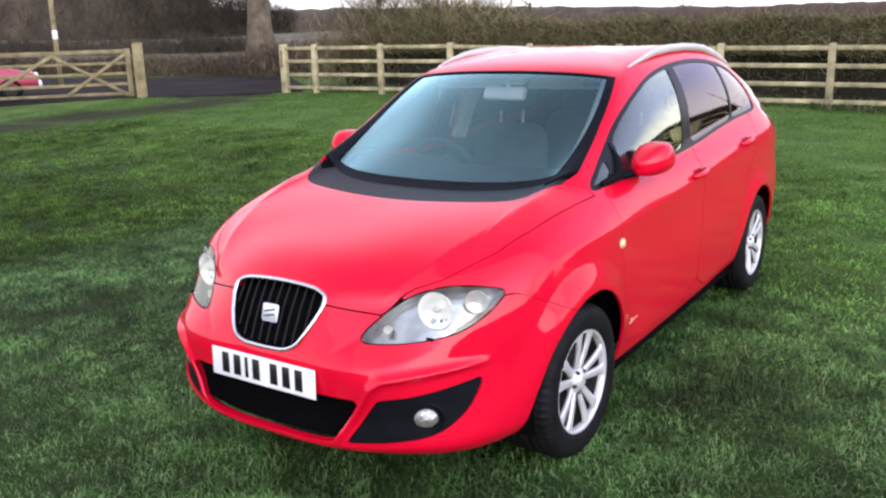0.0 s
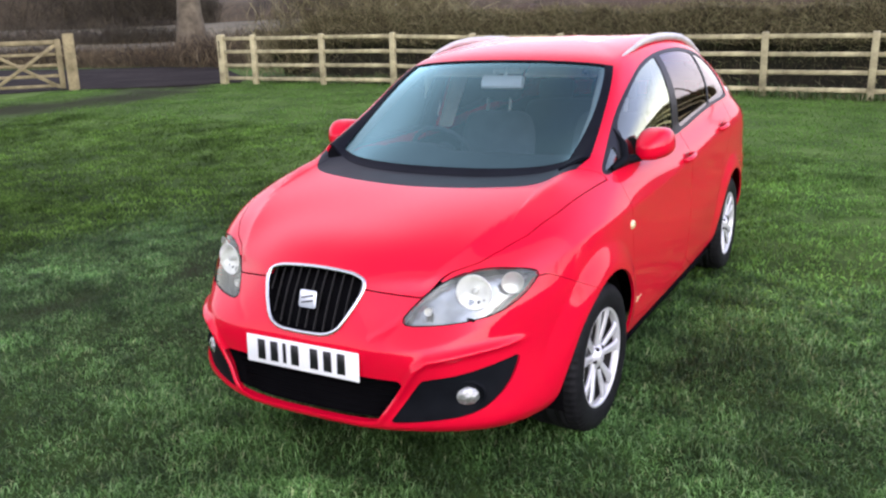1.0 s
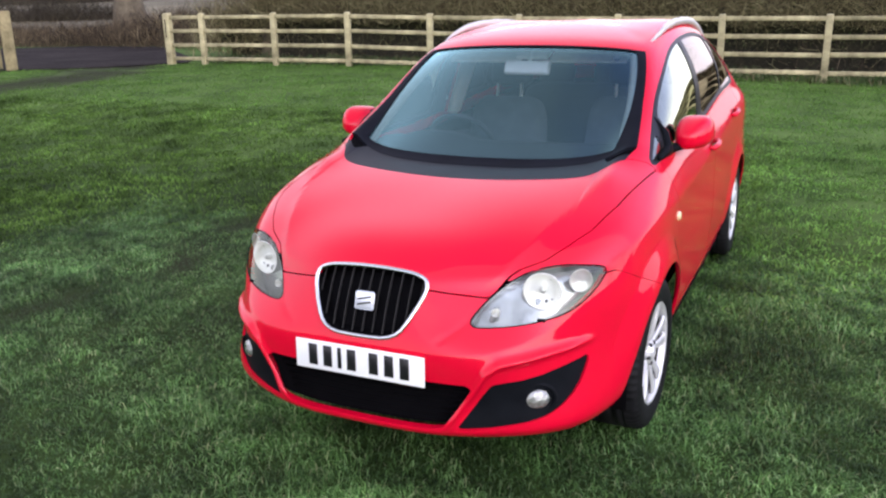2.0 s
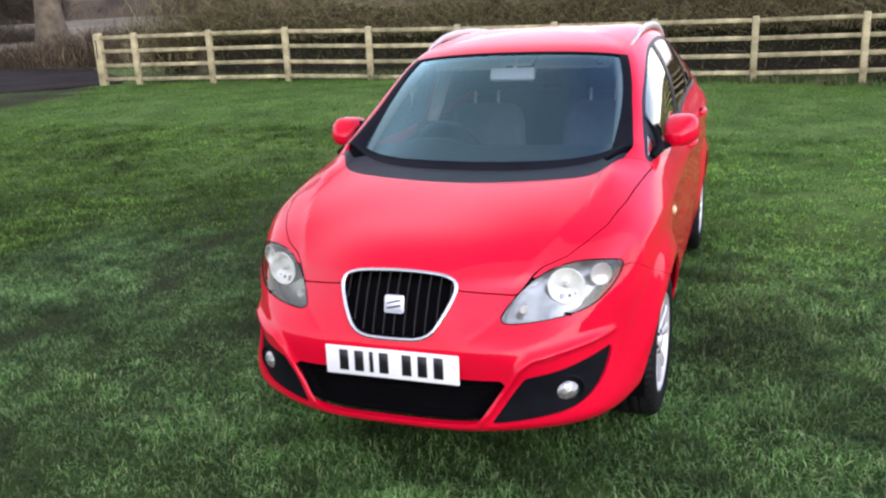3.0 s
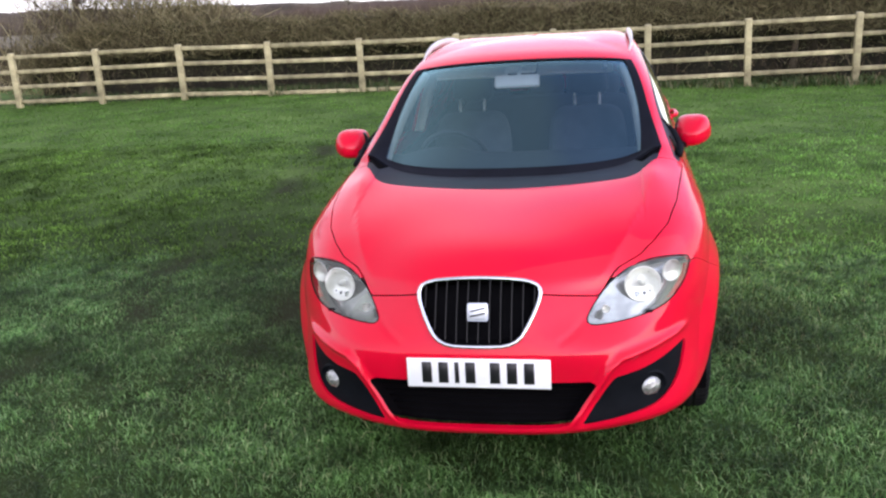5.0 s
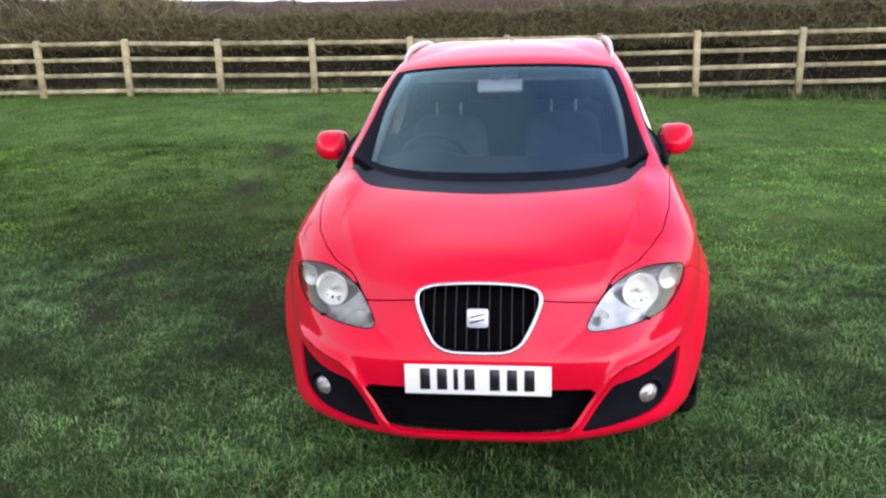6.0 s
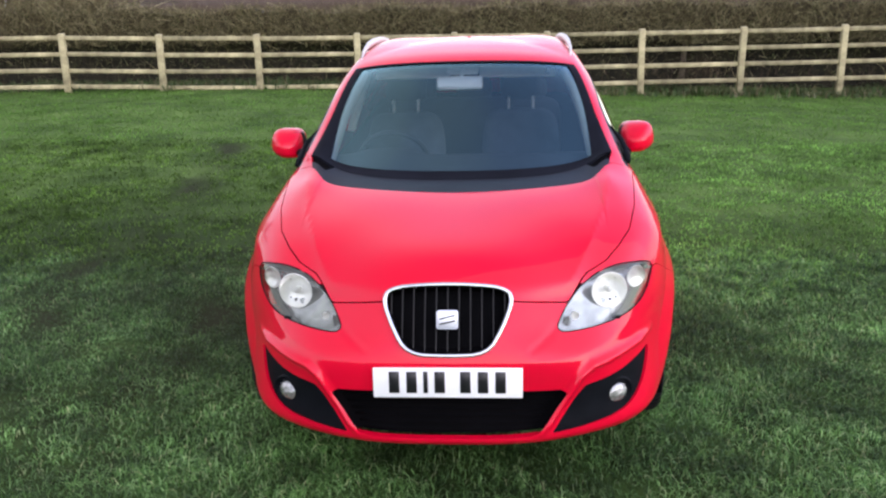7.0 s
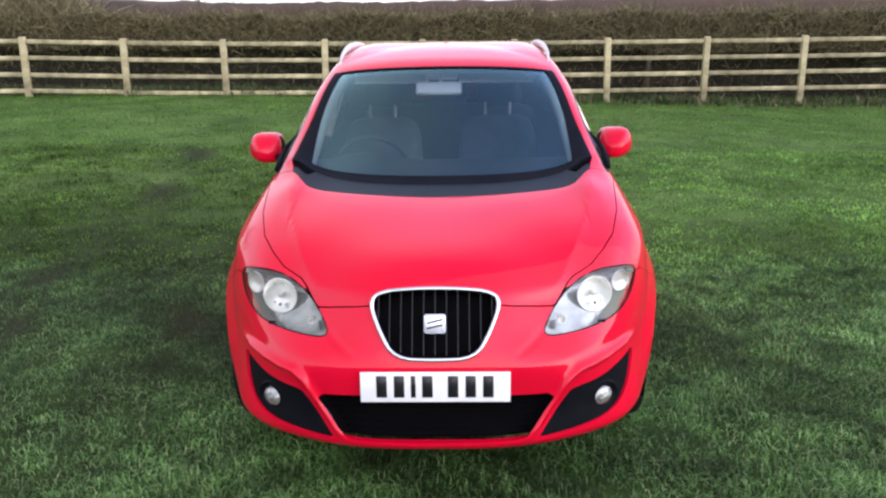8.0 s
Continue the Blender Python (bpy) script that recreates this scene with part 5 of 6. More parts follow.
def mesh_from_arrays(name, v, quads, mat, tris=None, smooth=True):
    me = bpy.data.meshes.new(name)
    me.vertices.add(len(v))
    me.vertices.foreach_set("co", np.asarray(v, np.float32).ravel())
    nt = 0 if tris is None else len(tris)
    loops = np.concatenate([quads.ravel()] + ([tris.ravel()] if nt else []))
    me.loops.add(len(loops))
    me.loops.foreach_set("vertex_index", loops.astype(np.int32))
    me.polygons.add(len(quads) + nt)
    starts = np.concatenate([np.arange(len(quads)) * 4, len(quads) * 4 + np.arange(nt) * 3])
    me.polygons.foreach_set("loop_start", starts.astype(np.int32))
    me.update(calc_edges=True)
    if smooth:
        me.shade_smooth()
    me.materials.append(mat)
    return new(name, me)


def flakes(n, centre, size, seed):
    """Small leaf-like quads at random turns."""
    r = np.random.RandomState(seed)
    a = r.normal(0, 1, (n, 3))
    a /= np.linalg.norm(a, axis=1, keepdims=True)
    b = np.cross(a, r.normal(0, 1, (n, 3)))
    b /= np.linalg.norm(b, axis=1, keepdims=True)
    s = size[:, None]
    v = np.stack([centre - a * s, centre + b * s * .5, centre + a * s, centre - b * s * .5], 1).reshape(-1, 3)
    return v, np.arange(n * 4).reshape(n, 4)


# ---- fence ----
F0, F1 = Vector((-13.85, 14.50)), Vector((7.17, 15.80))
FENCE_DIR = (F1 - F0).normalized()
POST_AT = [0.0, 1.0, 3.02, 4.96, 6.97, 9.0, 11.05, 13.08, 14.96, 16.93, 18.98, 21.06, 23.1, 25.1]
FENCE_TURN = math.degrees(math.atan2(FENCE_DIR.y, FENCE_DIR.x))


def fence_top(x):
    return float(np.interp(x, [-13.9, -9, -6.9, -4.9, -.8, 1.1, 16], [1.50, 1.465, 1.40, 1.355, 1.30, 1.275, 1.26]))


def fence_post(x, y, top, wide, deep, label, turn):
    z = float(ground_height(x, y)) - .25
    bm = box_bm(wide, deep, top - z, pose(0, 0, (top - z) / 2), .010, 2)
    for v in bm.verts:
        if v.co.z > (top - z) * .9:
            v.co.z += v.co.y * .15
    ob = part("fence_post", bm, WOOD)
    r = random.Random(int(x * 100))
    ob.matrix_basis = pose(x, y, z, r.uniform(-.8, .8), r.uniform(-1.0, 1.0), turn)
    return tagged(ob, label, "fence post", "posts of the field fence")


def fence_rail(a, b, top_a, top_b, drop, label):
    va, vb = Vector((*a, top_a - drop)), Vector((*b, top_b - drop))
    mid, d = (va + vb) / 2, vb - va
    bm = box_bm(d.length - .02, .042, .086, None, .006, 1)
    r = random.Random(int(a[0] * 77 + drop * 500))
    for v in bm.verts:
        v.co.z += r.uniform(-.003, .003)
    ob = part("fence_rail", bm, WOOD)
    ob.matrix_basis = Matrix.Translation((mid.x, mid.y, mid.z + r.uniform(-.008, .008))) @ d.to_track_quat("X", "Z").to_matrix().to_4x4() @ pose(0, 0, 0, r.uniform(-2, 2))
    return tagged(ob, label, "fence rail", "rails of the field fence")


spots = [F0 + FENCE_DIR * s for s in POST_AT]
for i, p in enumerate(spots):
    big = i == 0
    fence_post(p.x, p.y, fence_top(p.x) + (.04 if big else .03), .165 if big else .125, .16 if big else .11, "thick weathered gateway post at the end of the fence" if big else "weathered pale wooden fence post in the grass", FENCE_TURN)
for i, (p, q) in enumerate(zip(spots[:-1], spots[1:])):
    for drop in (.055, .385, .715, 1.045):
        fence_rail(p, q, fence_top(p.x), fence_top(q.x), drop, "weathered pale wooden fence rail between posts")
# the same fence turns the corner and closes the field on the far flank
side_spots = [Vector((14.2, 16.2 - 2.03 * i)) for i in range(13)]
for p in side_spots:
    fence_post(p.x, p.y, 1.26, .135, .11, "weathered pale wooden fence post in the grass", 90)
for p, q in zip(side_spots[:-1], side_spots[1:]):
    for drop in (.055, .385, .715, 1.045):
        fence_rail(p, q, 1.25, 1.25, drop, "weathered pale wooden fence rail between posts")
# black latch hanging on the gateway post
latch = tube_bm([(0, 0, 0), (.03, -.03, .03), (.05, -.04, -.05), (.03, -.03, -.22), (.035, -.035, -.40)], .014, 8)
latch_ob = tagged(part("gate_latch", latch, BLACK), "black iron latch hanging on the gateway post", "latch")
latch_ob.matrix_basis = pose(F0.x - .02, F0.y - .085, 1.36)

# ---- hedges ----
def hedge(x0, x1, y0, y1, top, seed, twigs, leaves, label, m=None):
    """Clipped bare hedge: a core darkened for inner shade, thousands of twigs and last year's leaves."""
    r = np.random.RandomState(seed)
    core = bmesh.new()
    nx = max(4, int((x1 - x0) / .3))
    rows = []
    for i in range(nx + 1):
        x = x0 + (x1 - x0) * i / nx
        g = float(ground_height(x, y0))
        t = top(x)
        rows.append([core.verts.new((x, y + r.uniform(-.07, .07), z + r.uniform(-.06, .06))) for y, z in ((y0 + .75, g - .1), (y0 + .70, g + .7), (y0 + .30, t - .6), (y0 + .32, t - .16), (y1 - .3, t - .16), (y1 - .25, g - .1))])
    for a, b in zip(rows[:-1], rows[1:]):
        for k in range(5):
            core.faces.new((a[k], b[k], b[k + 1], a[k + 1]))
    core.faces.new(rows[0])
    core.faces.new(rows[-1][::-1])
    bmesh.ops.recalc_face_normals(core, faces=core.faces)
    x = r.uniform(x0, x1, twigs)
    tops = np.array([top(q) for q in x])
    g = ground_height(x, np.full(twigs, y0))
    up = r.uniform(0, 1, twigs) ** .65
    up = np.where((up < .52) & (r.uniform(0, 1, twigs) < .80), .52 + .48 * r.uniform(0, 1, twigs), up)
    inset = .55 * np.clip((.55 - up) / .2, 0, 1)
    base = np.stack([x, y0 + inset + r.uniform(0, .35, twigs) + (r.uniform(0, 1, twigs) < .3) * r.uniform(0, y1 - y0 - .3, twigs), g + (tops - g) * up * .93], 1)
    base[:, 2] = np.minimum(base[:, 2], tops - .10)
    direction = np.stack([r.normal(0, .75, twigs), r.normal(-.30, .45, twigs), r.uniform(.05, 1.2, twigs)], 1)
    length = r.uniform(.12, .48, twigs)
    length = np.minimum(length, np.maximum(.08, (tops + r.normal(.0, .035, twigs) - base[:, 2]) / np.maximum(.25, direction[:, 2] / np.linalg.norm(direction, axis=1))))
    v1, f1 = fibres(twigs, base, direction, length, r.uniform(.003, .0075, twigs), r.uniform(.05, .35, twigs), seed + 1)
    ob = mesh_from_arrays("hedge", v1, f1, TWIG)
    tagged(ob, label, "hedge", kind="stuff")
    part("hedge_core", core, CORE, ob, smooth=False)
    lx = r.uniform(x0, x1, leaves)
    lt = np.array([top(q) for q in lx])
    lg = ground_height(lx, np.full(leaves, y0))
    c = np.stack([lx, y0 + r.uniform(-.02, .4, leaves), lg + (lt - lg) * r.uniform(.02, .99, leaves) ** .6], 1)
    v2, f2 = flakes(leaves, c, r.uniform(.010, .028, leaves), seed + 2)
    lf = mesh_from_arrays("hedge_leaves", v2, f2, HEDGE_LEAF, smooth=False)
    lf.parent = ob
    if m is not None:
        ob.matrix_basis = m
    return ob


def hedge_top(x):
    return float(np.interp(x, [-14.4, -13.6, -12.5, -11, -6, 0, 6, 16], [1.15, 1.70, 2.15, 2.08, 1.98, 1.95, 1.91, 1.90])) + .05 * math.sin(x * 2.1) + .035 * math.sin(x * 5.3 + 1)


hedge(-14.3, 15.0, 16.75, 18.2, hedge_top, 11, 34000, 26000, "clipped brown leafless hedge behind the fence")
hedge(-10.5, 15.0, -.7, .7, lambda x: 1.9 + .06 * math.sin(x * 2.3), 31, 7000, 5000, "clipped brown leafless hedge behind the fence", pose(15.6, 0.5, 0, 0, 0, -90))


def brush(name, n, place, size, mat, label, category, seed, kind="stuff"):
    """Loose scrub or far twiggy growth from random twigs: place(r, n) gives feet."""
    r = np.random.RandomState(seed)
    base = place(r, n)
    d = np.stack([r.normal(0, .5, n), r.normal(0, .5, n), r.uniform(.3, 1.2, n)], 1)
    v, f = fibres(n, base, d, r.uniform(.5, 1.0, n) * size, r.uniform(.4, 1.0, n) * size * .016, r.uniform(.05, .3, n), seed + 1)
    return tagged(mesh_from_arrays(name, v, f, mat), label, category, kind=kind)


def along(points, spread, height, power=1.0):
    """Feet scattered along a line of (x, y, ground, top)."""
    pts = np.array(points, float)
    def place(r, n):
        t = r.uniform(0, len(pts) - 1.001, n)
        i = t.astype(int)
        p = pts[i] + (pts[i + 1] - pts[i]) * (t - i)[:, None]
        h = p[:, 2] + (p[:, 3] - p[:, 2]) * r.uniform(0, 1, n) ** power * height
        return np.stack([p[:, 0] + r.normal(0, spread, n), p[:, 1] + r.normal(0, spread, n), h], 1)
    return place


brush("scrub", 15500, along([(-18.8, 22.8, .2, 1.5), (-20.5, 23.3, .2, 1.9), (-22, 23.8, .2, 1.5), (-23.2, 24.0, .2, .9), (-24.5, 24.0, .2, .6), (-26.5, 24.0, .2, 1.1), (-28.5, 23.6, .2, .5), (-31, 23.0, .2, 1.2), (-34, 21.6, .2, .8), (-38, 19.5, .2, 1.7), (-42, 16.4, .3, 1.3), (-46, 13, .3, 2.0)], 1.3, .72), .75, SCRUB_TWIG, "brown bramble scrub on the bank beyond the lane", "scrub", 51)
brush("verge_grass", 5000, along([(-18.5, 22.0, .28, .34), (-24.0, 22.4, .28, .34), (-28, 21.4, .28, .34), (-36, 17.8, .28, .34)], .5, .5), .28, SCRUB_TWIG, "withered brown grass on the far verge", "grass", 53)
brush("far_hedge", 9000, along([(-27, 40, .2, 2.3), (-15, 40, .2, 2.7), (5, 41, .2, 2.7), (45, 41, .2, 2.7)], .4, .80, .7), .8, FAR_TWIG, "far reddish-brown hedge across the next field", "hedge", 55)


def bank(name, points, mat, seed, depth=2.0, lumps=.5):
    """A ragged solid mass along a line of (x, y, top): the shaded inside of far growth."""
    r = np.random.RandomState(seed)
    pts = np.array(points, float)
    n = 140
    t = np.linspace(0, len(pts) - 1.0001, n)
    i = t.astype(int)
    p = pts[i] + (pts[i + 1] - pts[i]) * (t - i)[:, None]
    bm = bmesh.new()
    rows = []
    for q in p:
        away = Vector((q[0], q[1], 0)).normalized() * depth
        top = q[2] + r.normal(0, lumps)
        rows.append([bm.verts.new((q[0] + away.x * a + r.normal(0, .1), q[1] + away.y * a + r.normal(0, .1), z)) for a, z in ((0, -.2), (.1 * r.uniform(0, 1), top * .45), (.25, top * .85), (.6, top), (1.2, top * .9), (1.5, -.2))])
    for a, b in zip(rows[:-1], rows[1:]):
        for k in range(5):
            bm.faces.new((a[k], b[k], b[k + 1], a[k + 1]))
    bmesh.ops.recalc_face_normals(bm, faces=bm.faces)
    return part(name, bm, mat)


tagged(bank("scrub_bank", [(-19.5, 24.2, .6), (-24.5, 25.4, .7), (-31, 24.4, .8), (-40, 19.5, 1.2), (-48, 13, 1.2)], CORE, 5, 2.0, .12), "earth bank under the scrub, its shade in the colour", "bank", kind="structure")
brush("field_hedge", 7000, along([(-75, 20, .3, 2.6), (-62, 34, .3, 2.6), (-52, 43, .3, 2.3), (-47, 47, .3, 1.6)], .8, .85), 1.1, WOOD_TWIG, "dark leafless hedge along the lane's far field", "hedge", 67)
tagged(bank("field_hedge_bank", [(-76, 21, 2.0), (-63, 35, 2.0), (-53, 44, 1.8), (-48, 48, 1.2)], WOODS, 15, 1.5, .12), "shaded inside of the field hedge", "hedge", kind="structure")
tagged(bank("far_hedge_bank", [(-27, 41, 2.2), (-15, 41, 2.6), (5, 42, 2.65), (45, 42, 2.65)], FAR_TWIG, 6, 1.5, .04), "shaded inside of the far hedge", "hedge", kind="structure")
tagged(bank("woodland", [(-150, 40, 17), (-140, 62, 16), (-120, 84, 14), (-112, 92, 11), (-108, 96.5, 8.5), (-104.5, 100, 6), (-102, 102.5, 3.5)], WOODS, 7, 14.0, .9), "dark leafless woodland beyond the field", "woodland", kind="structure")
tagged(bank("woodland_far", [(-190, 60, 7.5), (-150, 100, 7.8), (-100, 140, 7.4), (-40, 165, 5.4), (10, 165, 4.7), (70, 160, 4.6)], WOODS, 8, 10.0, .12), "low dark tree line on the horizon", "woodland", kind="structure")
tagged(bank("woodland_behind", [(62, 45, 4.5), (60, 10, 5), (52, -25, 5), (30, -48, 4.5), (-5, -55, 5), (-40, -45, 5.5), (-62, -12, 5)], WOODS, 9, 8.0, .5), "tree line that closes the field", "woodland", kind="structure")
brush("woodland_twigs", 6000, along([(-138, 38, 3, 17), (-130, 60, 3, 16), (-114, 80, 3, 14), (-106, 87, 3, 11.5), (-102.5, 92, 3, 9.5), (-99, 96, 3, 7.5), (-95, 99, 2, 5)], 1.5, .9), 3.2, WOOD_TWIG, "bare twiggy edge of the woodland", "woodland", 57)

brush("woodland_far_twigs", 3500, along([(-186, 56, 1.0, 6.4), (-146, 96, 1.0, 6.4), (-97, 136, 1.0, 6.4), (-39, 161, 1, 5.8), (10, 161, 1, 5.1), (70, 156, 1, 5)], 1.5, .72, .8), 2.6, FAR_TWIG, "bare twiggy edge of the far tree line", "woodland", 63)
brush("hawthorn_brush", 3600, along([(-14.8, 17.2, .3, 1.6), (-13.8, 17.4, .3, 2.9), (-12.9, 17.6, .6, 3.4), (-12.0, 17.6, 1.2, 3.2), (-10.6, 17.6, 1.7, 2.6), (-9.0, 17.6, 1.8, 2.2)], .40, .80), .75, TWIG, "untrimmed hawthorn shoots at the end of the hedge", "hedge", 65)
brush("dead_stems", 420, along([(-13, 15.6, .30, .9), (-5, 16.0, .24, .8), (3.2, 16.2, .0, .8), (4.2, 16.1, -.05, 1.0), (4.6, 16.1, -.05, .8), (10, 16.5, -.1, .8)], .22, .6), .5, SCRUB_TWIG, "dead brown stems between the fence and the hedge", "weeds", 59)

# ---- trees ----
def tree(base, height, radius, seed, label, lean=(0, 0), first=.35, twigs=1800, spread=.9, limbs=7):
    """Tapered trunk, forking limbs and a crown of bare twigs."""
    r = random.Random(seed)
    root = tagged(empty("tree", pose(*base)), label, "tree")
    bm = bmesh.new()
    trunk = [(lean[0] * q * height + r.uniform(-.05, .05) * radius * 2, lean[1] * q * height, q * height * .62) for q in np.linspace(0, 1, 9)]
    tube_bm(trunk, [radius * (1.35 - .5 * min(1, q * 5)) * (1 - .62 * q) for q in np.linspace(0, 1, 9)], 12, bm=bm)
    part("trunk", bm, BARK, root, "furrowed grey-brown trunk")
    tips = []

    def grow(limbs, p, d, length, rad, level):
        pts = [p]
        for q in range(4):
            d = (d + Vector((r.uniform(-.28, .28), r.uniform(-.28, .28), r.uniform(-.05, .22)))).normalized()
            pts.append(pts[-1] + d * length / 4)
        tube_bm(pts, [rad * (1 - .17 * q) for q in range(5)], 6 if level < 2 else 4, bm=limbs)
        tips.extend((pts[k], d) for k in (2, 3, 4))
        if level < 3:
            for _ in range(3 if level < 2 else 2):
                k = r.choice((2, 3, 4))
                nd = (d + Vector((r.uniform(-spread, spread), r.uniform(-spread, spread), r.uniform(-.2, .6)))).normalized()
                grow(limbs, pts[k], nd, length * r.uniform(.5, .75), rad * .5, level + 1)

    for i in range(limbs):
        q = first + (1 - first) * i / (limbs - .5)
        k = min(8, int(q * 8))
        a = i * 2.4 + r.uniform(-.4, .4)
        limb = bmesh.new()
        grow(limb, Vector(trunk[k]), Vector((math.cos(a), math.sin(a), r.uniform(.15, .8) if i > 2 else r.uniform(-.1, .12))).normalized(), height * r.uniform(.26, .38), radius * (.42 if i > 2 else .11) * (1 - .5 * q), 0)
        part("limb", limb, BARK, root)
    nr = np.random.RandomState(seed)
    pick = nr.randint(0, len(tips), twigs)
    b = np.array([tips[k][0] for k in pick]) + nr.normal(0, .05, (twigs, 3))
    d = np.array([tips[k][1] for k in pick]) + nr.normal(0, .7, (twigs, 3))
    v, f = fibres(twigs, b, d, nr.uniform(.25, .9, twigs) * height * .10, nr.uniform(.006, .014, twigs) * max(.5, height / 9), nr.uniform(.05, .3, twigs), seed + 1)
    crown = mesh_from_arrays("crown", v, f, FAR_TWIG)
    crown.parent = root
    return root


tree((-25.0, 24.7, .25), 13, .72, 3, "broad leafless tree beside the lane", first=.45, twigs=3500)
tree((-13.0, 17.4, .3), 4.6, .16, 4, "gnarled leafless hawthorn in the hedge", (.02, 0), .22, 1500)
tree((-11.9, 18.2, .3), 4.4, .07, 6, "slender leafless sapling in the hedge", (.01, 0), .4, 500)
tree((-32, 62, .3), 9, .25, 8, "leafless tree far across the field", first=.3, twigs=1200)
tree((-22, 70, .3), 8, .22, 9, "leafless tree far across the field", first=.3, twigs=1200)
tree((4.2, 17.3, -.1), 6.2, .075, 14, "slender leafless ash standing in the hedge", (.05, .01), .40, 120, limbs=3)
tree((16.5, 5.5, 0), 8, .22, 12, "leafless tree behind the side fence", first=.35, twigs=1500)

# ---- gate ----
GATE = pose(-16.75, 12.15, float(ground_height(-16.75, 12.15)), 0, 0, math.degrees(math.atan2(-.8, -.6)))
post = tagged(part("gate_post", box_bm(.26, .26, 1.62, pose(0, 0, .56), .02, 2), OLD_WOOD), "thick mossy wooden gate post", "gate post")
post.matrix_basis = GATE @ pose(-.05, 0, 0)
gate = tagged(empty("field_gate", GATE), "weathered five-bar wooden field gate", "gate")


def gate_bar(name, a, b, wide, thick, y=0.0):
    va, vb = Vector((a[0], y, a[1])), Vector((b[0], y, b[1]))
    d = vb - va
    ob = part(name, box_bm(d.length, thick, wide, None, .006, 1), OLD_WOOD, gate)
    ob.matrix_basis = Matrix.Translation((va + vb) / 2) @ Matrix.Rotation(math.atan2(-d.z, d.x), 4, "Y")


gate_bar("heel_stile", (.20, .04), (.20, 1.24), .13, .085)
gate_bar("head_stile", (3.80, .04), (3.80, 1.20), .09, .075)
for z in (.12, .36, .62, .88):
    gate_bar("gate_rail", (.2, z), (3.80, z), .075, .030)
gate_bar("top_rail", (.2, 1.17), (3.80, 1.15), .11, .070)
gate_bar("brace", (1.98, 1.10), (.27, .08), .085, .028, .032)
gate_bar("brace", (1.98, 1.10), (3.74, .08), .085, .028, .032)
gate_bar("brace", (.27, 1.10), (1.75, .10), .080, .028, .060)

# ---- leaning pole with a white band ----
pole = tagged(empty("telegraph_pole", pose(-24.35, 14.8, .25, 0, 0.4, 30)), "wooden pole with a white band beyond the gate", "pole")
part("shaft", lathe_bm([(.001, 0), (.085, 0), (.078, 2.0), (.065, 8.5), (.001, 8.52)], 14, "z"), OLD_WOOD, pole)
part("band", lathe_bm([(.078, 1.62), (.083, 1.63), (.082, 1.90), (.076, 1.91)], 14, "z"), PLATE, pole, "white painted band")
far_pole = tagged(part("lamp_post", lathe_bm([(.001, 0), (.09, 0), (.06, 6.0), (.001, 6.02)], 10, "z"), GREY), "pale slim lamp post across the field", "lamp post")
far_pole.matrix_basis = pose(-24.9, 40.6, 0)

# ---- the red car behind the gate ----
def second_car(m):
    c = tagged(empty("parked_car", m), "small red hatchback parked on the lane behind the gate", "car")
    prof = [(0, .30), (-.02, .55), (.08, .72), (.9, .90), (1.55, 1.38), (2.6, 1.42), (3.5, 1.05), (3.75, .95), (3.8, .45), (3.7, .28)]
    bm = bmesh.new()
    rows = []
    for x, tuck in ((-.80, .10), (-.72, .02), (-.5, 0), (.5, 0), (.72, .02), (.80, .10)):
        rows.append([bm.verts.new((x * (1 - .22 * max(0, (z - .9) / .5)), y + (tuck if k < 4 else -tuck), z - tuck * .4 * (z > .6))) for k, (y, z) in enumerate(prof)])
    for a, b in zip(rows[:-1], rows[1:]):
        for k in range(len(prof)):
            n = (k + 1) % len(prof)
            bm.faces.new((a[k], a[n], b[n], b[k]))
    bm.faces.new(rows[0])
    bm.faces.new(rows[-1][::-1])
    bmesh.ops.recalc_face_normals(bm, faces=bm.faces)
    bmesh.ops.bevel(bm, geom=[e for e in bm.edges], offset=.03, segments=2, affect="EDGES")
    part("body", bm, DULL_RED, c)
    part("windscreen", box_bm(1.05, .02, .72, pose(0, 1.20, 1.17, 36 - 90 + 3), .05), GLOSS_BLACK, c, "dark windscreen")
    for s in (-1, 1):
        part("side_window", box_bm(.02, 1.5, .34, pose(s * .725, 2.15, 1.14, 0, s * -19), .08), GLOSS_BLACK, c, "dark side window")
        part("headlamp", box_bm(.30, .10, .15, pose(s * .55, .06, .66, -20), .04, 3), REFLECTOR, c, "bright headlamp")
        for y in (.75, 3.05):
            w = part("tyre", lathe_bm([(.19, -.09), (.28, -.09), (.30, -.05), (.30, .05), (.28, .09), (.19, .09)], 32), RUBBER, c)
            w.matrix_basis = pose(s * .73, y, .29)
            h = part("hub_cap", lathe_bm([(.001, .08), (.13, .075), (.18, .05)], 24), BRAKE, c)
            h.matrix_basis = pose(s * .735, y, .29, 0, 0, 0 if s > 0 else 180)
    part("bumper", box_bm(1.5, .14, .22, pose(0, .02, .42), .06, 3), GREY, c, "pale lower bumper")
    return c


second_car(pose(-20.85, 11.85, .25, 0, 0, math.degrees(math.atan2(.8, .6)) + 90 + 12))

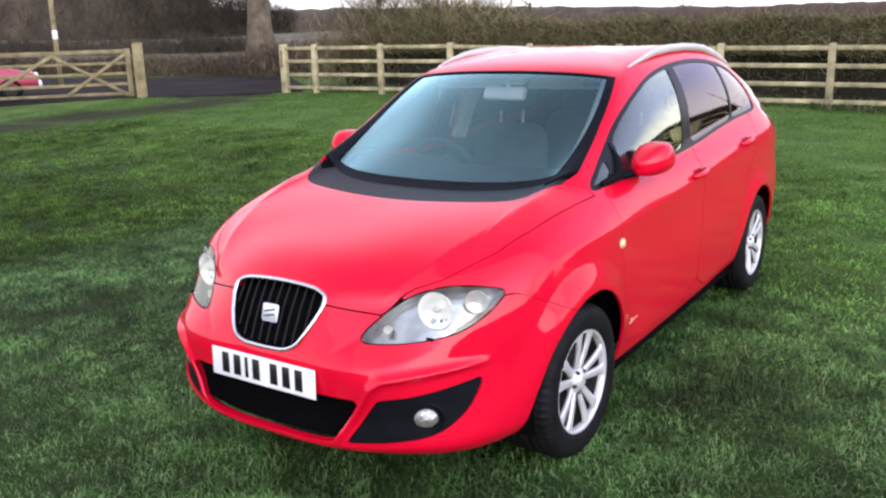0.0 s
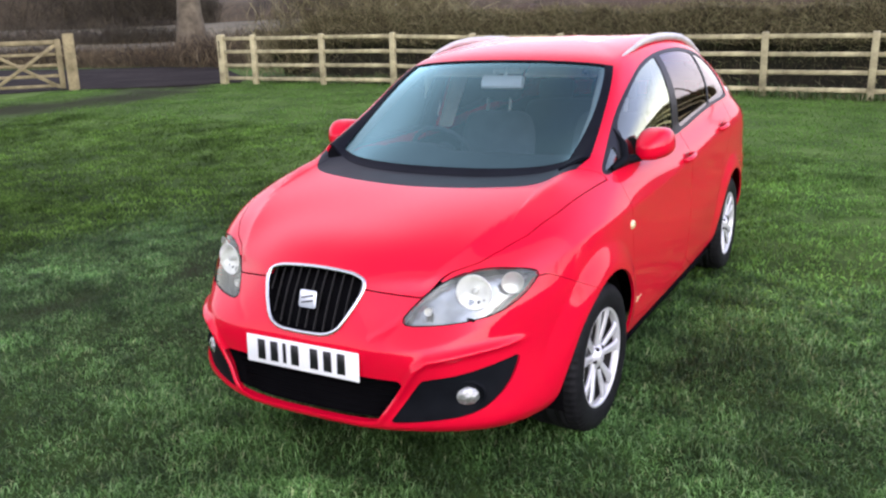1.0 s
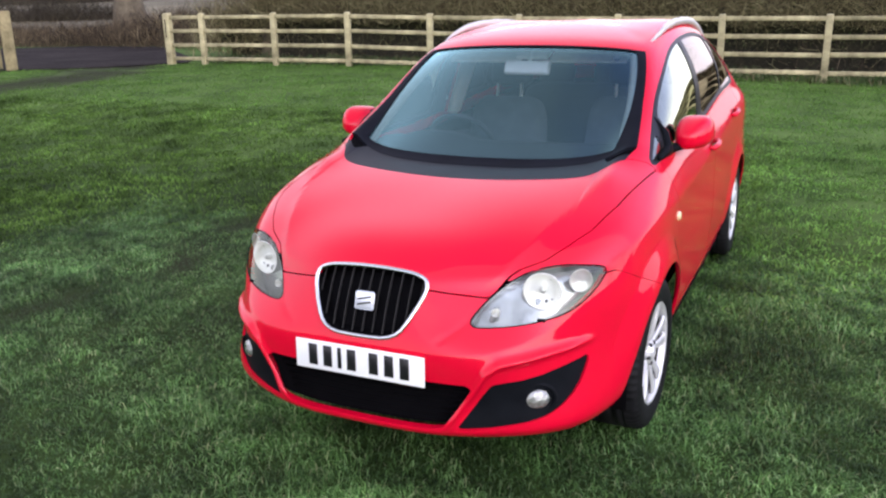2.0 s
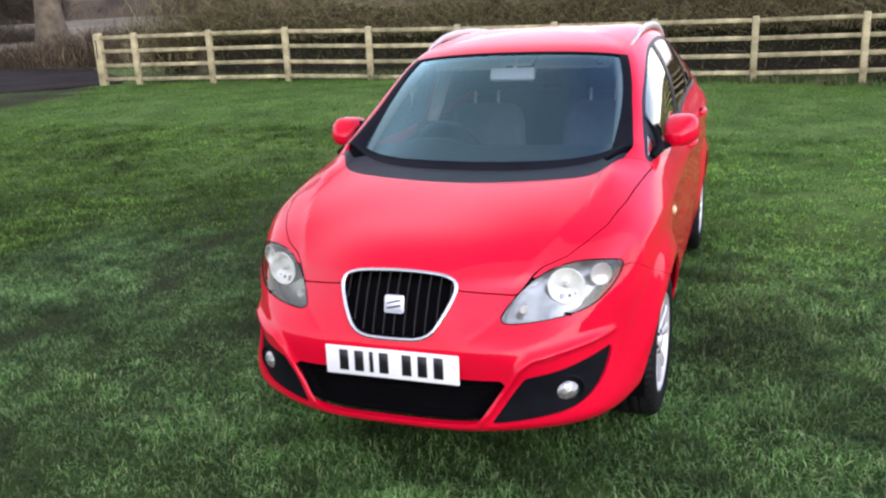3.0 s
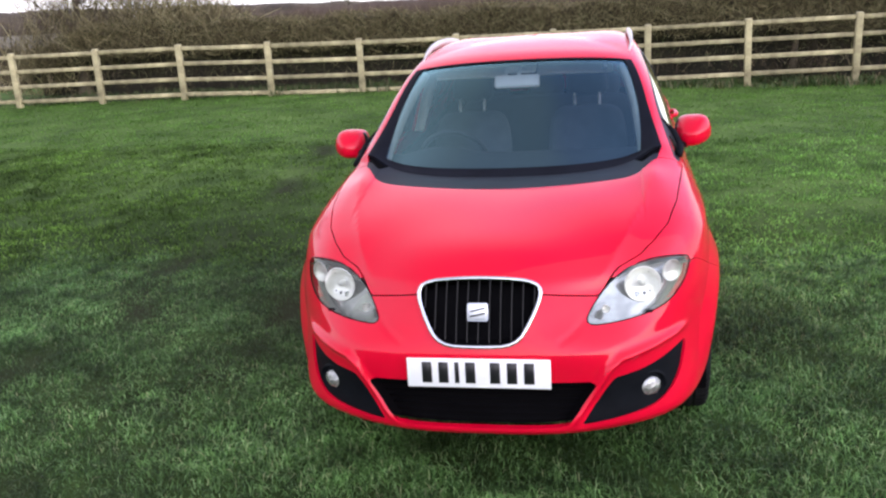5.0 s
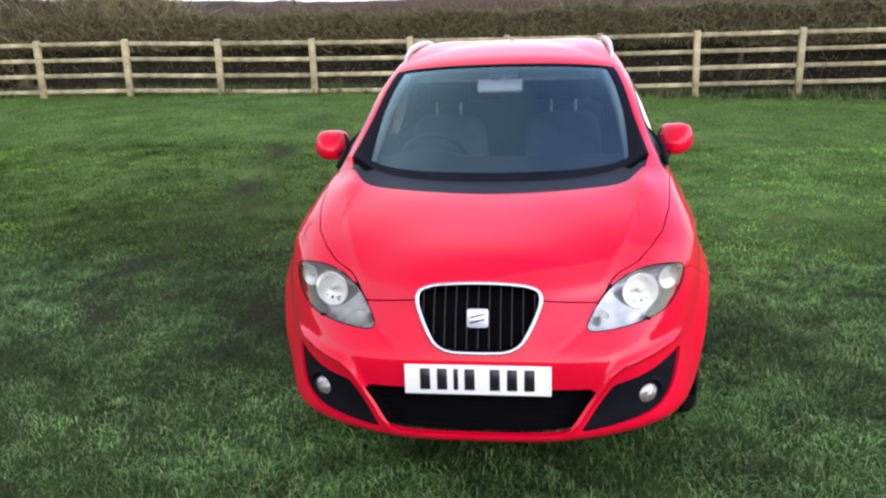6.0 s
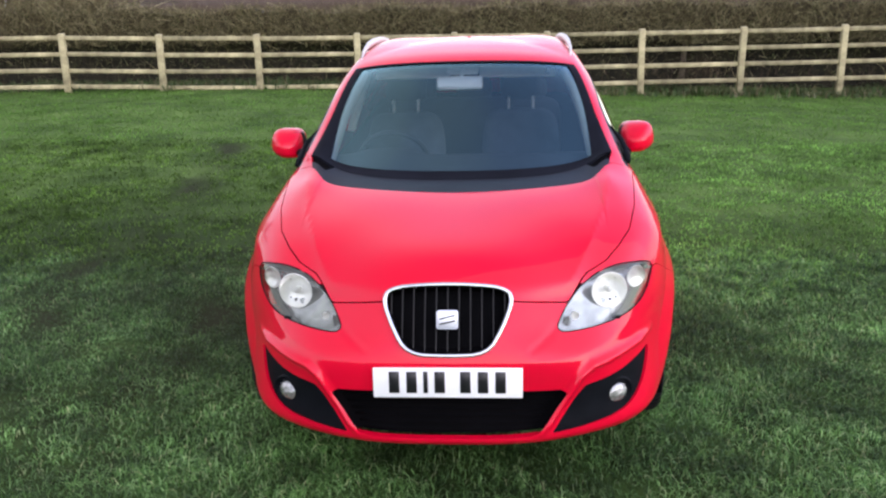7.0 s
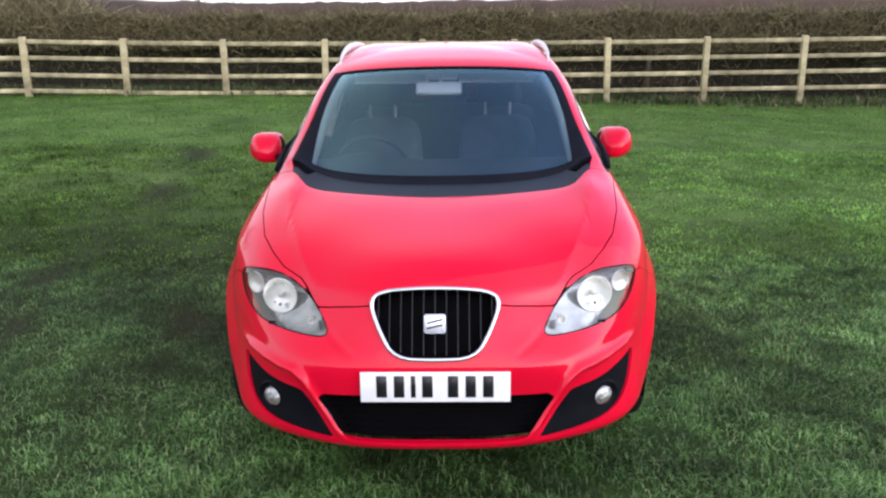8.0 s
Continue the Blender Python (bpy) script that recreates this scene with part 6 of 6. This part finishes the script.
# ---- grass blades, last ----
def grass(n, x0, x1, y0, y1, tall, wide, seed, mat, label, keep_dark=.45, clump=.05, power=1.0, soft=.6, upright=0.0):
    """Bent blades in tufts: two joints each. upright turns their shading towards that of the sward as a whole."""
    r = np.random.RandomState(seed)
    m = max(1, n // 7)
    cx = r.uniform(x0, x1, m)
    cy = y0 + (y1 - y0) * r.uniform(0, 1, m) ** power
    worn = mud_and_shade(cx, cy)
    lush = np.clip(.78 + .24 * patchy(cx, cy, 1.6, 21) + .22 * patchy(cx, cy, 6.5, 22) + .36 * patchy(cx, cy, 24.0, 23), .42, 1.35) * (1 - .40 * worn)
    edge = np.minimum(np.minimum(cx - x0, x1 - cx), np.minimum(cy - y0, y1 - cy)) / soft
    on = r.uniform(0, 1, m) < np.clip(edge, 0, 1) * np.clip(lush + .25, 0, 1) * np.clip(1 - (1 - keep_dark) * worn - .45 * smooth_step((worn - .7) / .25), .03, 1)
    on &= inside(np.stack([cx, cy], 1), np.array(ROAD)) < -.12
    cx, cy, lush = cx[on], cy[on], lush[on]
    m = len(cx)
    k = 7
    bx = np.repeat(cx, k) + r.normal(0, clump, m * k)
    by = np.repeat(cy, k) + r.normal(0, clump, m * k)
    lean = np.repeat(r.uniform(0, 2 * math.pi, m), k) + r.normal(0, 1.1, m * k)
    h = tall * np.repeat(lush, k) * r.uniform(.5, 1.15, m * k)
    w = wide * r.uniform(.6, 1.2, m * k)
    lie = r.uniform(.5, 2.1, m * k)
    z = ground_height(bx, by) - .014 + .006
    dx, dy = np.cos(lean), np.sin(lean)
    sx, sy = -dy * w, dx * w
    mx, my, mz = bx + dx * h * .30 * lie, by + dy * h * .30 * lie, z + h * .62
    tx, ty, tz = bx + dx * h * .95 * lie, by + dy * h * .95 * lie, z + h * np.maximum(.18, 1.05 - .42 * lie)
    v = np.stack([np.stack([bx - sx, by - sy, z], 1), np.stack([bx + sx, by + sy, z], 1), np.stack([mx + sx * .8, my + sy * .8, mz], 1), np.stack([mx - sx * .8, my - sy * .8, mz], 1), np.stack([tx, ty, tz], 1)], 1).reshape(-1, 3)
    o = np.arange(m * k)[:, None] * 5
    ob = mesh_from_arrays("grass", v, o + np.array([[3, 2, 1, 0]]), mat, o + np.array([[4, 2, 3]]))
    # carries both the mud and the shade painted beside the car
    ob.data.attributes.new("worn", "FLOAT", "POINT").data.foreach_set("value", np.repeat(np.clip(mud_and_shade(bx, by) * .75, 0, .75), 5).astype(np.float32))
    if upright:
        nv = np.repeat(np.stack([dx * (1 - upright), dy * (1 - upright), np.full(m * k, upright)], 1), 5, axis=0)
        ob.data.normals_split_custom_set_from_vertices((nv / np.linalg.norm(nv, axis=1, keepdims=True)).tolist())
    return tagged(ob, label, "grass", kind="stuff")


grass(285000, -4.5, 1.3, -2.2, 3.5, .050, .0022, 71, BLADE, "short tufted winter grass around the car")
grass(160000, .7, 4.0, -2.2, 3.5, .050, .0022, 78, LIGHTER_BLADE, "slightly lighter short winter grass beside the car")
grass(64000, -9.8, -3.9, -2.8, 3.6, .060, .0045, 75, MID_BLADE, "short tufted winter grass around the car", clump=.06, upright=.7)
grass(100000, -13.8, 1.2, 2.6, 8.8, .055, .0055, 72, MID_BLADE, "short tufted winter grass around the car", clump=.07, upright=.7)
grass(54000, .3, 7.8, 2.2, 8.8, .052, .0055, 76, BRIGHT_BLADE, "lighter short grass beyond the car", clump=.07, upright=.7)
grass(112000, -16.8, 9.8, 7.9, 15.5, .042, .0065, 73, SKYLIT_BLADE, "short winter grass towards the fence", clump=.10, upright=.7)
grass(34000, -10.5, 9.5, -8.5, -1.7, .065, .0085, 77, MID_BLADE, "short winter grass in the open field", clump=.09)
grass(16000, -13.8, 10.5, 14.7, 16.9, .26, .0075, 74, BLADE_ROUGH, "rough tall grass under the fence", clump=.08)
